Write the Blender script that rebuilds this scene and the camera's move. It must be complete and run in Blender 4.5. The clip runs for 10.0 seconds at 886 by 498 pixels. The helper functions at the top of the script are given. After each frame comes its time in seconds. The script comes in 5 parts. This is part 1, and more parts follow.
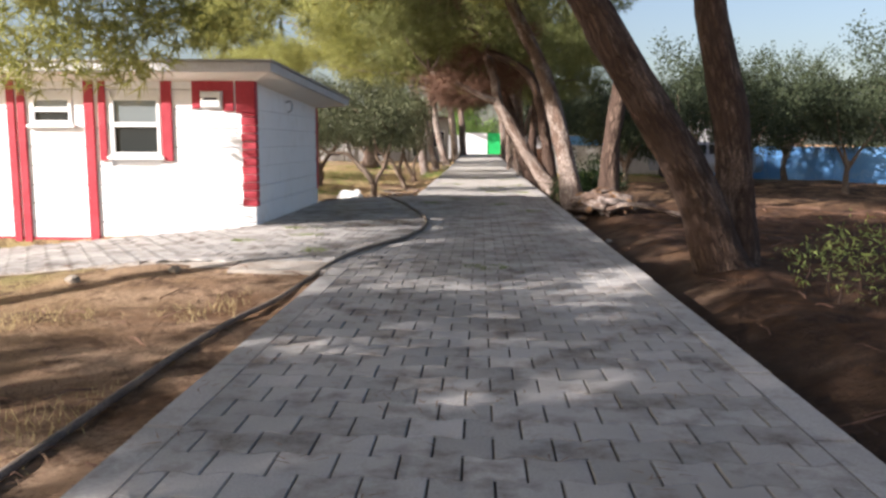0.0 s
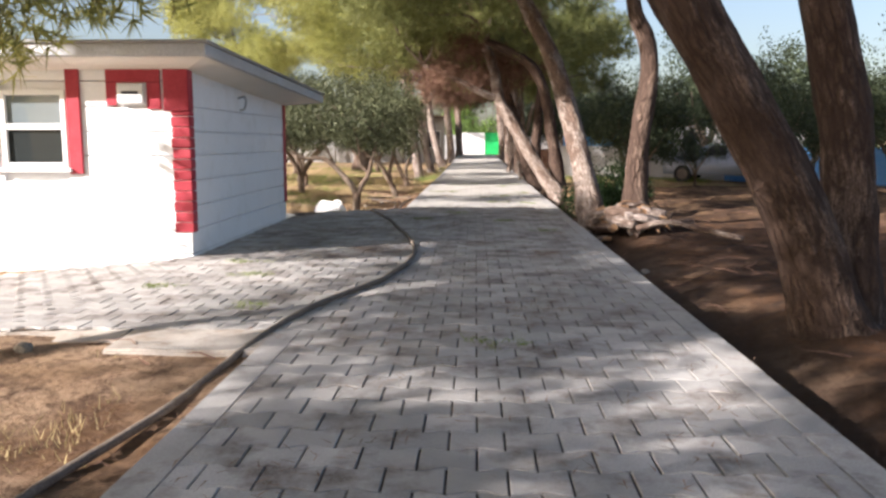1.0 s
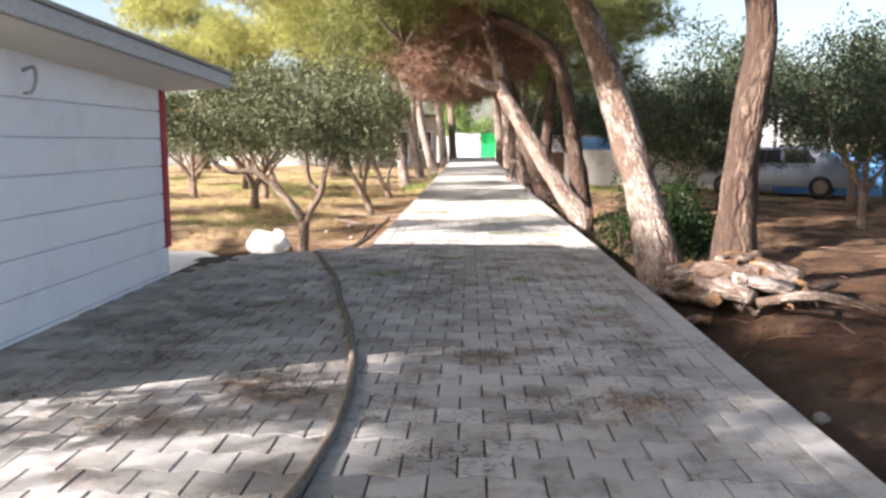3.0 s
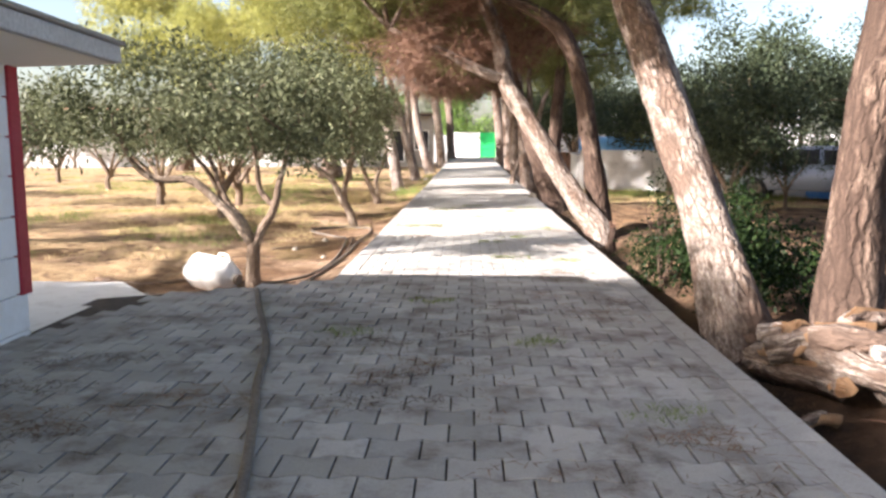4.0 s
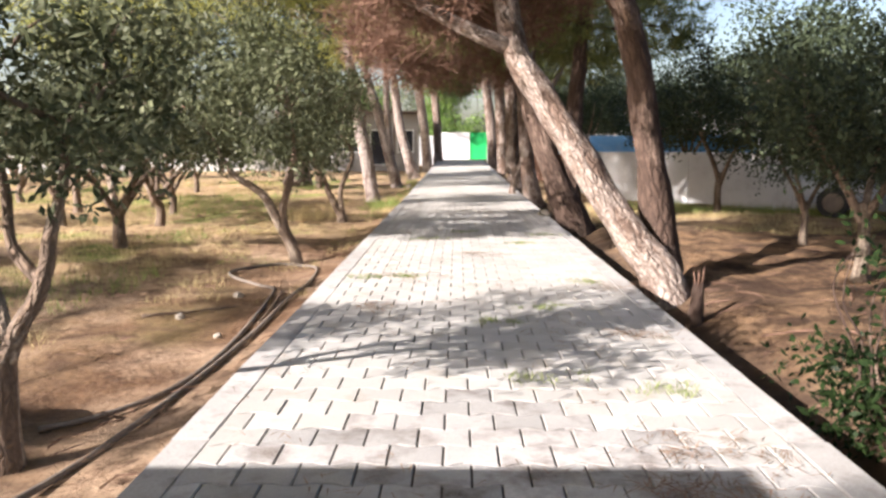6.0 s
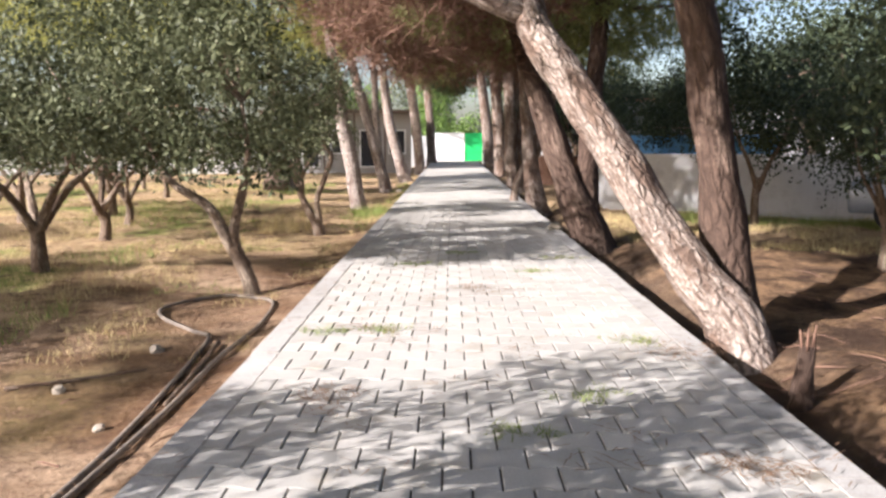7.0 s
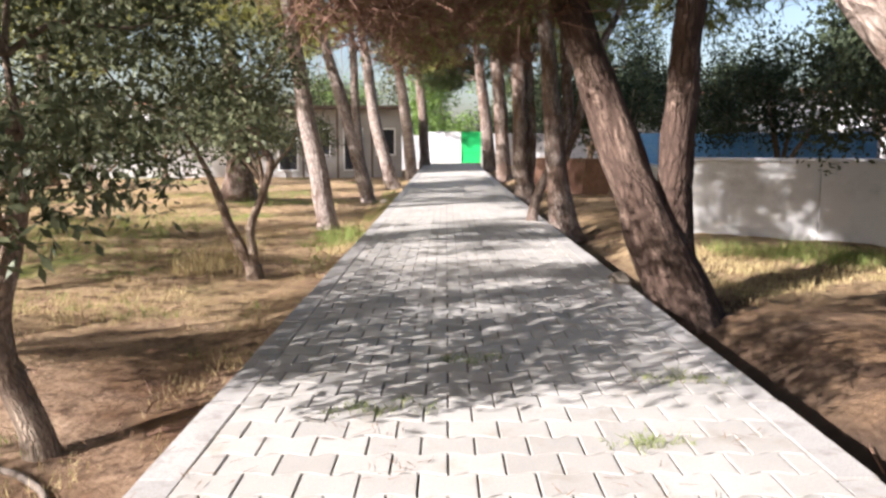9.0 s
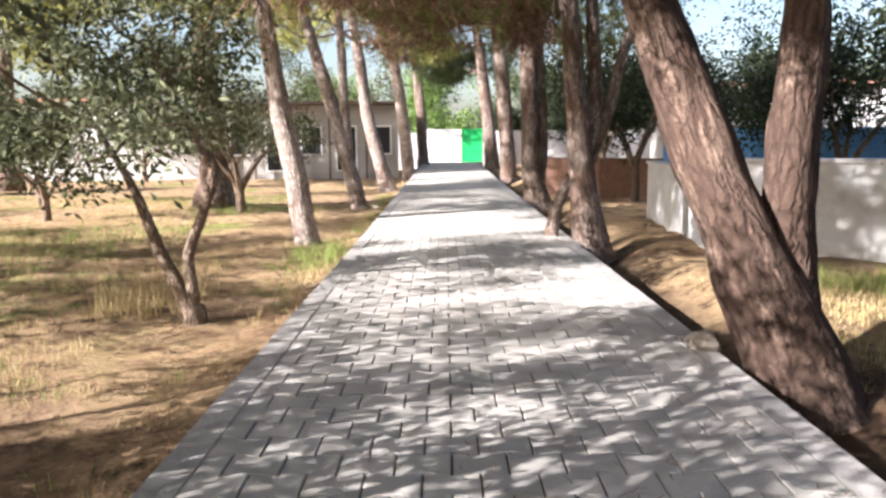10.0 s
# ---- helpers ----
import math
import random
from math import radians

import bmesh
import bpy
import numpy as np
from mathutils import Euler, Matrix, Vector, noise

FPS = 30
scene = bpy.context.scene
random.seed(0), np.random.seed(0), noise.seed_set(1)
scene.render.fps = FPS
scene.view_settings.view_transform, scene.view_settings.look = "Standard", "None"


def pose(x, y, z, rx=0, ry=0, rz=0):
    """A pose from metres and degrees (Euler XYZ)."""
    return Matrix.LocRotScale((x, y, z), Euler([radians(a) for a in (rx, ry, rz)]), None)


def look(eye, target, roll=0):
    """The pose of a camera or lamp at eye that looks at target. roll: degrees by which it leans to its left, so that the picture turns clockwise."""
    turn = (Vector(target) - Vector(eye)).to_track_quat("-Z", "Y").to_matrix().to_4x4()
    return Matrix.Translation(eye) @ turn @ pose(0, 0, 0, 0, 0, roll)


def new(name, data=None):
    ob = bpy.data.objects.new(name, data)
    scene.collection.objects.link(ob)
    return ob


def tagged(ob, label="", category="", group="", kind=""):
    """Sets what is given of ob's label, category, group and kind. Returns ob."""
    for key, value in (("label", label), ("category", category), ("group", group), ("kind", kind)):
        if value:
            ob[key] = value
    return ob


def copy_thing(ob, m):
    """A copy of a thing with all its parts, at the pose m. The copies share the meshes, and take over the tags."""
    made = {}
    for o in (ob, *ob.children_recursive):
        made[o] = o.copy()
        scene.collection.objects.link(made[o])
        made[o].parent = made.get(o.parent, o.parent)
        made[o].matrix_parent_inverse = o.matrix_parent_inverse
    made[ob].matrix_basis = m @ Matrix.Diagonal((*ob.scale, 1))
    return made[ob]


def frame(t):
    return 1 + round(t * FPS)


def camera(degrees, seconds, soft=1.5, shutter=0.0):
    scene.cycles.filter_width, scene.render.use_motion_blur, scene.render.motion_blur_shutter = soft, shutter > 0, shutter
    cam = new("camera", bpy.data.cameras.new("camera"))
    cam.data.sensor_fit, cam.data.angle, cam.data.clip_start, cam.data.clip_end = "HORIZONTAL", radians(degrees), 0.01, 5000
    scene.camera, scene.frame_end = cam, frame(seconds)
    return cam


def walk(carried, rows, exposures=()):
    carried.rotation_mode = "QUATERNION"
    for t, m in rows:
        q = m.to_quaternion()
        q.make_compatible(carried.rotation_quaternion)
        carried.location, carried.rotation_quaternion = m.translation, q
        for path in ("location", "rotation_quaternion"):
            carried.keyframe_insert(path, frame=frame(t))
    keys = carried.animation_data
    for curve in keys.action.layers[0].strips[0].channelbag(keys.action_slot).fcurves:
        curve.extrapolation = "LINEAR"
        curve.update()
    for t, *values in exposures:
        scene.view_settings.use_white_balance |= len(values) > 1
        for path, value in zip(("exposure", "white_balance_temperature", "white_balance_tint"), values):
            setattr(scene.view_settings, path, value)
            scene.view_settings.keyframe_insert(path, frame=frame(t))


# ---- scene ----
cam = camera(58.8, 10.0, soft=2.7)
PATH = [
    (0, (0.787, 0.674, 1.263), (0.698, 2.654, 0.994), 0.3),
    (0.5, (0.76, 2.06, 1.308), (0.67, 4.04, 1.04), -0.0),
    (1, (0.719, 3.435, 1.341), (0.638, 5.415, 1.07), 0.1),
    (1.5, (0.671, 4.768, 1.381), (0.602, 6.748, 1.109), 0.1),
    (2, (0.647, 6.103, 1.463), (0.579, 8.083, 1.188), -0.1),
    (2.5, (0.636, 7.389, 1.442), (0.57, 9.369, 1.172), 0.2),
    (4, (0.701, 11.335, 1.422), (0.636, 13.315, 1.151), 0.1),
    (4.5, (0.667, 12.615, 1.422), (0.603, 14.595, 1.152), 0.1),
    (5, (0.668, 13.899, 1.406), (0.612, 15.88, 1.137), 0.0),
    (5.5, (0.683, 15.16, 1.413), (0.637, 17.141, 1.144), -0.1),
    (7, (0.649, 18.812, 1.399), (0.627, 20.794, 1.133), -0.1),
    (7.5, (0.663, 20.064, 1.392), (0.65, 22.046, 1.127), -0.1),
    (8, (0.646, 21.304, 1.397), (0.638, 23.286, 1.133), -0.1),
    (8.5, (0.611, 22.567, 1.396), (0.598, 24.549, 1.131), -0.2),
    (9, (0.604, 23.831, 1.404), (0.595, 25.813, 1.138), -0.2),
    (9.5, (0.595, 25.134, 1.396), (0.582, 27.116, 1.128), -0.3),
    (10, (0.593, 26.403, 1.425), (0.584, 28.385, 1.153), -0.5),
]
walk(cam, [(t, look(eye, target, roll)) for t, eye, target, roll in PATH],
     [(t, stops, 6350 if t < 6 else 6100, 16) for t, stops in ((0.0, 1.3), (0.5, 1.25), (1.0, 1.5), (2.5, 2.0), (4.0, 2.2), (4.5, 2.15), (5.5, 1.9), (7.5, 1.65), (8.5, 1.54), (9.5, 1.95), (10.0, 2.05))])


# ---- light ----
SUN_TO = Vector((-0.872, -0.49, 0.0)) * math.cos(radians(26)) + Vector((0, 0, math.sin(radians(26))))
world = bpy.data.worlds.new("sky")
scene.world = world
world.use_nodes = True
wn = world.node_tree.nodes
sky = wn.new("ShaderNodeTexSky")
sky.sky_type = "NISHITA"
sky.sun_disc = False
sky.sun_elevation = radians(26)
sky.sun_rotation = math.atan2(SUN_TO.x, SUN_TO.y)
sky.dust_density = 2.6
sky.ozone_density = 0.6
wn["Background"].inputs["Strength"].default_value = 0.07
world.node_tree.links.new(sky.outputs[0], wn["Background"].inputs["Color"])
sun = new("sun", bpy.data.lights.new("sun", "SUN"))
sun.data.energy = 5.0
sun.data.angle = radians(0.55)
sun.data.color = (1.0, 0.955, 0.9)
sun.matrix_world = look(SUN_TO * 50, (0, 0, 0))


# ---- materials ----
def material(name, base, rough=0.8, second=None, scale=3.0, third=None, fine=60.0, bump=0.3, bump_scale=40.0,
             island=0.0, obj_random=0.0, translucent=0.0, metal=0.0, spec=0.3, stretch=(1, 1, 1), amount=0.5, dist=0.01, grain=0.38, stain=0.52):
    m = bpy.data.materials.new(name)
    m.use_nodes = True
    nt = m.node_tree
    n, link = nt.nodes, nt.links.new
    b = n["Principled BSDF"]
    b.inputs["Roughness"].default_value = rough
    b.inputs["Metallic"].default_value = metal
    b.inputs["Specular IOR Level"].default_value = spec
    mp = n.new("ShaderNodeMapping")
    mp.inputs["Scale"].default_value = stretch
    link(n.new("ShaderNodeNewGeometry").outputs["Position"], mp.inputs["Vector"])

    def noise_tex(s, detail=5.0, rgh=0.6):
        t = n.new("ShaderNodeTexNoise")
        t.inputs["Scale"].default_value, t.inputs["Detail"].default_value, t.inputs["Roughness"].default_value = s, detail, rgh
        link(mp.outputs[0], t.inputs["Vector"])
        return t.outputs["Fac"]

    def ramp(fac, lo, hi):
        r = n.new("ShaderNodeMapRange")
        r.inputs["From Min"].default_value, r.inputs["From Max"].default_value = lo, hi
        link(fac, r.inputs["Value"])
        return r.outputs[0]

    def mix(fac, a, c):
        x = n.new("ShaderNodeMix")
        x.data_type = "RGBA"
        for sock, v in ((x.inputs[0], fac), (x.inputs[6], a), (x.inputs[7], c)):
            if isinstance(v, (int, float)):
                sock.default_value = v
            elif isinstance(v, tuple):
                sock.default_value = (*v, 1)
            else:
                link(v, sock)
        return x.outputs[2]

    col = base
    if second:
        col = mix(ramp(noise_tex(scale), 0.5 - amount * 0.35, 0.5 + amount * 0.35), base, second)
    if third:
        col = mix(ramp(noise_tex(scale * 2.7, 7, 0.68), stain, stain + 0.17), col, third)
    speck = noise_tex(fine, 3)
    dark = tuple(c * (1 - grain) for c in base)
    col = mix(ramp(speck, 0.35, 0.8), col, dark) if second or third else mix(ramp(speck, 0.3, 0.9), base, dark)
    if island or obj_random:
        src = n.new("ShaderNodeNewGeometry").outputs["Random Per Island"] if island else n.new("ShaderNodeObjectInfo").outputs["Random"]
        hsv = n.new("ShaderNodeHueSaturation")
        link(col, hsv.inputs["Color"])
        k = island or obj_random
        r = n.new("ShaderNodeMapRange")
        r.inputs["To Min"].default_value, r.inputs["To Max"].default_value = 1 - k, 1 + k
        link(src, r.inputs["Value"])
        link(r.outputs[0], hsv.inputs["Value"])
        col = hsv.outputs[0]
    link(col, b.inputs["Base Color"]) if not isinstance(col, tuple) else None
    if bump:
        bp = n.new("ShaderNodeBump")
        bp.inputs["Strength"].default_value, bp.inputs["Distance"].default_value = bump, dist
        link(noise_tex(bump_scale, 6), bp.inputs["Height"])
        link(bp.outputs[0], b.inputs["Normal"])
    if translucent:
        tr = n.new("ShaderNodeBsdfTranslucent")
        link(col, tr.inputs["Color"])
        ms = n.new("ShaderNodeMixShader")
        ms.inputs[0].default_value = translucent
        link(b.outputs[0], ms.inputs[1])
        link(tr.outputs[0], ms.inputs[2])
        link(ms.outputs[0], n["Material Output"].inputs["Surface"])
    return m


M = {}
PAVER = ((0.5, 0.472, 0.436), 0.9, (0.33, 0.307, 0.28), 0.9, (0.12, 0.084, 0.064), 90, 0.8, 110)
M["paver"] = material("grey concrete paver", *PAVER, island=0.17, dist=0.008, stain=0.485)
M["paver_clean"] = material("pale concrete paver", (0.475, 0.445, 0.4), 0.9, (0.4, 0.37, 0.33), 1.1, (0.33, 0.275, 0.2), 90, 0.7, 110, island=0.09, dist=0.006, stain=0.55, grain=0.25)
M["paver_one"] = material("grey concrete paver singly", *PAVER, obj_random=0.17, dist=0.008, stain=0.485)
M["joint"] = material("dark joint sand", (0.06, 0.047, 0.037), 1.0, (0.13, 0.1, 0.075), 8, None, 120, 0.5, 90)
M["kerb"] = material("pale concrete kerb", (0.48, 0.45, 0.415), 0.9, (0.36, 0.335, 0.305), 2, (0.21, 0.18, 0.15), 80, 0.4, 120, obj_random=0.07)
M["concrete"] = material("worn concrete", (0.52, 0.47, 0.41), 0.9, (0.4, 0.33, 0.26), 2.2, (0.28, 0.21, 0.15), 60, 0.4, 60)
# worn concrete with sunlight painted in, for the slab in the hut's shadow
M["sunlit_concrete"] = material("worn concrete paled as sunlit", (0.78, 0.76, 0.72), 0.9, (0.66, 0.63, 0.58), 1.5, (0.5, 0.46, 0.41), 60, 0.3, 60, grain=0.15)
M["white_board"] = material("white painted board", (0.87, 0.875, 0.88), 0.6, (0.83, 0.83, 0.83), 1.2, (0.76, 0.75, 0.73), 30, 0.15, 40, island=0.03, grain=0.08)
M["cream"] = material("cream soffit paint", (0.82, 0.76, 0.66), 0.7, (0.75, 0.69, 0.58), 1.5, None, 40, 0.1, 30, grain=0.08)
M["fascia"] = material("weathered grey fascia", (0.66, 0.66, 0.66), 0.8, (0.54, 0.53, 0.52), 2.5, (0.6, 0.58, 0.55), 40, 0.3, 40)
M["roof"] = material("weathered roof felt", (0.36, 0.35, 0.33), 0.9, (0.46, 0.43, 0.38), 2, None, 60, 0.4, 60)
M["red"] = material("dull red paint", (0.36, 0.03, 0.045), 0.55, (0.46, 0.06, 0.08), 3, None, 50, 0.2, 60, grain=0.18)
M["frame_white"] = material("white window frame", (0.8, 0.8, 0.78), 0.35, None, 1, None, 20, 0.05, 30, grain=0.08)


def bark_material(name, plate, pale, furrow, size, stretch, patch=0.5):
    """Plates of bark along the stem with paler worn patches, parted by dark furrows; patch: how much is worn pale."""
    m = bpy.data.materials.new(name)
    m.use_nodes = True
    nt = m.node_tree
    n, link = nt.nodes, nt.links.new
    b = n["Principled BSDF"]
    b.inputs["Roughness"].default_value = 0.95
    b.inputs["Specular IOR Level"].default_value = 0.12
    uv = n.new("ShaderNodeTexCoord").outputs["UV"]

    def noise_tex(s, detail, rgh=0.6, squash=1.0):
        mp = n.new("ShaderNodeMapping")
        mp.inputs["Scale"].default_value = (s, s * squash, 1)
        link(uv, mp.inputs["Vector"])
        t = n.new("ShaderNodeTexNoise")
        t.inputs["Scale"].default_value, t.inputs["Detail"].default_value, t.inputs["Roughness"].default_value = 1.0, detail, rgh
        link(mp.outputs[0], t.inputs["Vector"])
        return t

    def ramp(fac, lo, hi, a=0.0, c=1.0):
        r = n.new("ShaderNodeMapRange")
        for key, v in (("From Min", lo), ("From Max", hi), ("To Min", a), ("To Max", c)):
            r.inputs[key].default_value = v
        link(fac, r.inputs["Value"])
        return r.outputs[0]

    def mix(fac, a, c):
        x = n.new("ShaderNodeMix")
        x.data_type = "RGBA"
        link(fac, x.inputs[0])
        for sock, v in ((x.inputs[6], a), (x.inputs[7], c)):
            if isinstance(v, tuple):
                sock.default_value = (*v, 1)
            else:
                link(v, sock)
        return x.outputs[2]
    add = n.new("ShaderNodeMixRGB")
    add.blend_type = "ADD"
    add.inputs[0].default_value = 0.07
    link(uv, add.inputs[1])
    link(noise_tex(9.0, 4).outputs["Color"], add.inputs[2])
    mp = n.new("ShaderNodeMapping")
    mp.inputs["Scale"].default_value = (size, size * stretch, 1)
    link(add.outputs[0], mp.inputs["Vector"])
    vo = n.new("ShaderNodeTexVoronoi")
    vo.feature = "DISTANCE_TO_EDGE"
    vo.inputs["Scale"].default_value = 1.0
    link(mp.outputs[0], vo.inputs["Vector"])
    cell = n.new("ShaderNodeTexVoronoi")
    cell.inputs["Scale"].default_value = 1.0
    link(mp.outputs[0], cell.inputs["Vector"])
    sep = n.new("ShaderNodeSeparateColor")
    link(cell.outputs["Color"], sep.inputs[0])
    fine = noise_tex(60.0, 6, 0.65, 0.5).outputs["Fac"]
    blotch = noise_tex(3.0, 5, 0.62, 0.4).outputs["Fac"]
    own = n.new("ShaderNodeMath")
    own.operation = "MULTIPLY_ADD"
    own.inputs[1].default_value = 0.05
    link(sep.outputs[0], own.inputs[0])
    link(blotch, own.inputs[2])
    worn = ramp(own.outputs[0], 0.62 - 0.2 * patch, 0.7 - 0.2 * patch)
    tone = mix(worn, plate, pale)
    tone = mix(ramp(fine, 0.28, 0.6), tuple(c * 0.6 for c in plate), tone)
    depth = noise_tex(3.2, 5, 0.6, 0.5).outputs["Fac"]
    crack = ramp(depth, 0.38, 0.66, 0.0, 0.85)
    edge = ramp(vo.outputs["Distance"], 0.0, 0.26, 0.5)
    soft = n.new("ShaderNodeMath")
    soft.operation = "MAXIMUM"
    link(edge, soft.inputs[0])
    link(crack, soft.inputs[1])
    run = ramp(noise_tex(30.0, 4, 0.6, 0.14).outputs["Fac"], 0.36, 0.52)
    tone = mix(run, tuple(c * 0.7 for c in plate), tone)
    link(mix(soft.outputs[0], furrow, tone), b.inputs["Base Color"])
    height = n.new("ShaderNodeMath")
    height.operation = "MULTIPLY_ADD"
    height.inputs[1].default_value = 0.5
    link(fine, height.inputs[0])
    link(soft.outputs[0], height.inputs[2])
    more = n.new("ShaderNodeMath")
    more.operation = "MULTIPLY_ADD"
    more.inputs[1].default_value = 0.7
    link(worn, more.inputs[0])
    link(height.outputs[0], more.inputs[2])
    bp = n.new("ShaderNodeBump")
    bp.inputs["Strength"].default_value, bp.inputs["Distance"].default_value = 0.9, 0.035
    link(more.outputs[0], bp.inputs["Height"])
    link(bp.outputs[0], b.inputs["Normal"])
    return m


# bark_dark holds some trunks' shade, bark_pale the left row's sunlight, as colour
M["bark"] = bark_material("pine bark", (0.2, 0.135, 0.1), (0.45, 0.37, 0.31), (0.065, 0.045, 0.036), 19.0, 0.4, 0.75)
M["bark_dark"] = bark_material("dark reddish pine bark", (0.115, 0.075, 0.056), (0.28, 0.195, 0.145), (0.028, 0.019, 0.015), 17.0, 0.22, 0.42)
M["bark_pale"] = bark_material("pale sunlit pine bark", (0.24, 0.17, 0.135), (0.56, 0.48, 0.42), (0.075, 0.05, 0.04), 19.0, 0.35, 1.1)
M["bark_olive"] = bark_material("olive bark", (0.26, 0.185, 0.13), (0.5, 0.4, 0.3), (0.08, 0.06, 0.05), 32.0, 0.3, 0.5)
M["twig"] = material("dead twigs", (0.16, 0.085, 0.058), 0.95, (0.25, 0.145, 0.1), 8, None, 60, 0.3, 40)
M["pine"] = material("pine needles", (0.32, 0.33, 0.1), 0.6, (0.46, 0.44, 0.15), 0.9, None, 20, 0, island=0.4, translucent=0.5, grain=0.18)
# the same needles darkened in two steps: crown shade put into the colour
M["pine_shaded"] = material("shaded pine needles", (0.07, 0.1, 0.035), 0.6, (0.11, 0.13, 0.04), 0.9, None, 20, 0, island=0.35, translucent=0.3, grain=0.18)
M["pine_mid"] = material("half-dark pine needles", (0.165, 0.185, 0.06), 0.6, (0.27, 0.265, 0.09), 0.9, None, 20, 0, island=0.4, translucent=0.4, grain=0.18)
M["dead_needle"] = material("dead brown needles", (0.15, 0.08, 0.05), 0.8, (0.23, 0.13, 0.08), 1.5, None, 20, 0, island=0.3, translucent=0.3)
M["olive"] = material("olive leaves", (0.048, 0.058, 0.027), 0.42, (0.21, 0.218, 0.125), 3.5, None, 20, 0, island=0.4, translucent=0.25, grain=0.18, spec=0.08)
M["evergreen"] = material("dark evergreen leaves", (0.035, 0.047, 0.026), 0.5, (0.1, 0.118, 0.062), 1.5, None, 20, 0, island=0.4, translucent=0.2, grain=0.18, spec=0.08)
M["shrub"] = material("shrub leaves", (0.011, 0.02, 0.008), 0.4, (0.036, 0.058, 0.017), 4, None, 30, 0, island=0.35, translucent=0.3, grain=0.18, spec=0.06)
M["hedge"] = material("bright green leaves", (0.14, 0.24, 0.05), 0.5, (0.22, 0.3, 0.08), 1, None, 20, 0, island=0.35, translucent=0.35, grain=0.18)
M["dry_grass"] = material("dry grass", (0.56, 0.44, 0.22), 0.8, (0.44, 0.35, 0.16), 0.6, None, 20, 0, island=0.3, translucent=0.3, grain=0.18)
M["green_grass"] = material("green weeds", (0.19, 0.25, 0.06), 0.7, (0.3, 0.31, 0.1), 0.8, None, 20, 0, island=0.3, translucent=0.3, grain=0.18)
M["litter"] = material("fallen brown needles", (0.28, 0.165, 0.095), 0.9, (0.18, 0.105, 0.06), 3, None, 30, 0, island=0.35)
# for old needle patches on pavers, and for shade under the right-hand pines
M["litter_dark"] = material("darkened brown needles", (0.12, 0.068, 0.04), 0.95, (0.07, 0.042, 0.027), 3, None, 30, 0, island=0.4)
M["hose"] = material("dusty black hose", (0.13, 0.105, 0.085), 0.8, (0.25, 0.2, 0.155), 4, None, 60, 0.2, 60)
M["cut_wood"] = material("cut pine wood", (0.36, 0.22, 0.12), 0.85, (0.22, 0.11, 0.055), 12, None, 60, 0.3, 60)
M["white_plastic"] = material("white plastic", (0.82, 0.81, 0.78), 0.4, (0.72, 0.7, 0.65), 5, None, 40, 0.05, 40, grain=0.08)
M["plaster"] = material("white rendered wall", (0.64, 0.63, 0.61), 0.9, (0.52, 0.5, 0.48), 0.8, (0.42, 0.4, 0.38), 30, 0.3, 25, grain=0.18)
M["blue"] = material("sky blue paint", (0.12, 0.33, 0.68), 0.6, (0.18, 0.42, 0.74), 0.8, (0.3, 0.5, 0.72), 30, 0.15, 20, grain=0.18)
M["green_sheet"] = material("bright green sheet", (0.02, 0.5, 0.13), 0.5, (0.03, 0.42, 0.11), 1.5, None, 30, 0.1, 20, grain=0.18)
M["white_sheet"] = material("white painted sheet metal", (0.82, 0.81, 0.8), 0.5, (0.74, 0.72, 0.7), 1, None, 30, 0.1, 20, grain=0.08)
M["dark"] = material("dark interior", (0.03, 0.03, 0.035), 0.8, None, 1, None, 20, 0)
M["grey_wall"] = material("grey rendered wall", (0.45, 0.43, 0.4), 0.9, (0.36, 0.33, 0.3), 1, None, 30, 0.3, 25)
M["tile"] = material("terracotta roof", (0.42, 0.2, 0.13), 0.85, (0.33, 0.16, 0.11), 1.5, None, 30, 0.4, 12)
M["timber"] = material("dark weathered timber", (0.13, 0.095, 0.075), 0.85, (0.2, 0.15, 0.12), 4, None, 60, 0.3, 40)
M["car"] = material("silver car paint", (0.27, 0.3, 0.35), 0.35, None, 1, None, 20, 0, metal=0.2, grain=0.18)
M["rubber"] = material("black rubber", (0.03, 0.03, 0.03), 0.8, None, 1, None, 30, 0.1, 40)
M["metal"] = material("galvanised metal", (0.5, 0.5, 0.5), 0.4, None, 1, None, 30, 0.1, 40, metal=0.8)
M["stone"] = material("pale stone", (0.36, 0.31, 0.25), 0.9, (0.26, 0.22, 0.17), 6, None, 50, 0.5, 30)

glass = bpy.data.materials.new("window glass")
glass.use_nodes = True
gb = glass.node_tree.nodes["Principled BSDF"]
gb.inputs["Base Color"].default_value = (0.16, 0.19, 0.2, 1)
gb.inputs["Roughness"].default_value = 0.03
gb.inputs["Specular IOR Level"].default_value = 0.8
M["glass"] = glass
dark_glass = glass.copy()
dark_glass.name = "dark window glass"
dark_glass.node_tree.nodes["Principled BSDF"].inputs["Base Color"].default_value = (0.03, 0.035, 0.035, 1)
dark_glass.node_tree.nodes["Principled BSDF"].inputs["Specular IOR Level"].default_value = 0.3
M["dark_glass"] = dark_glass


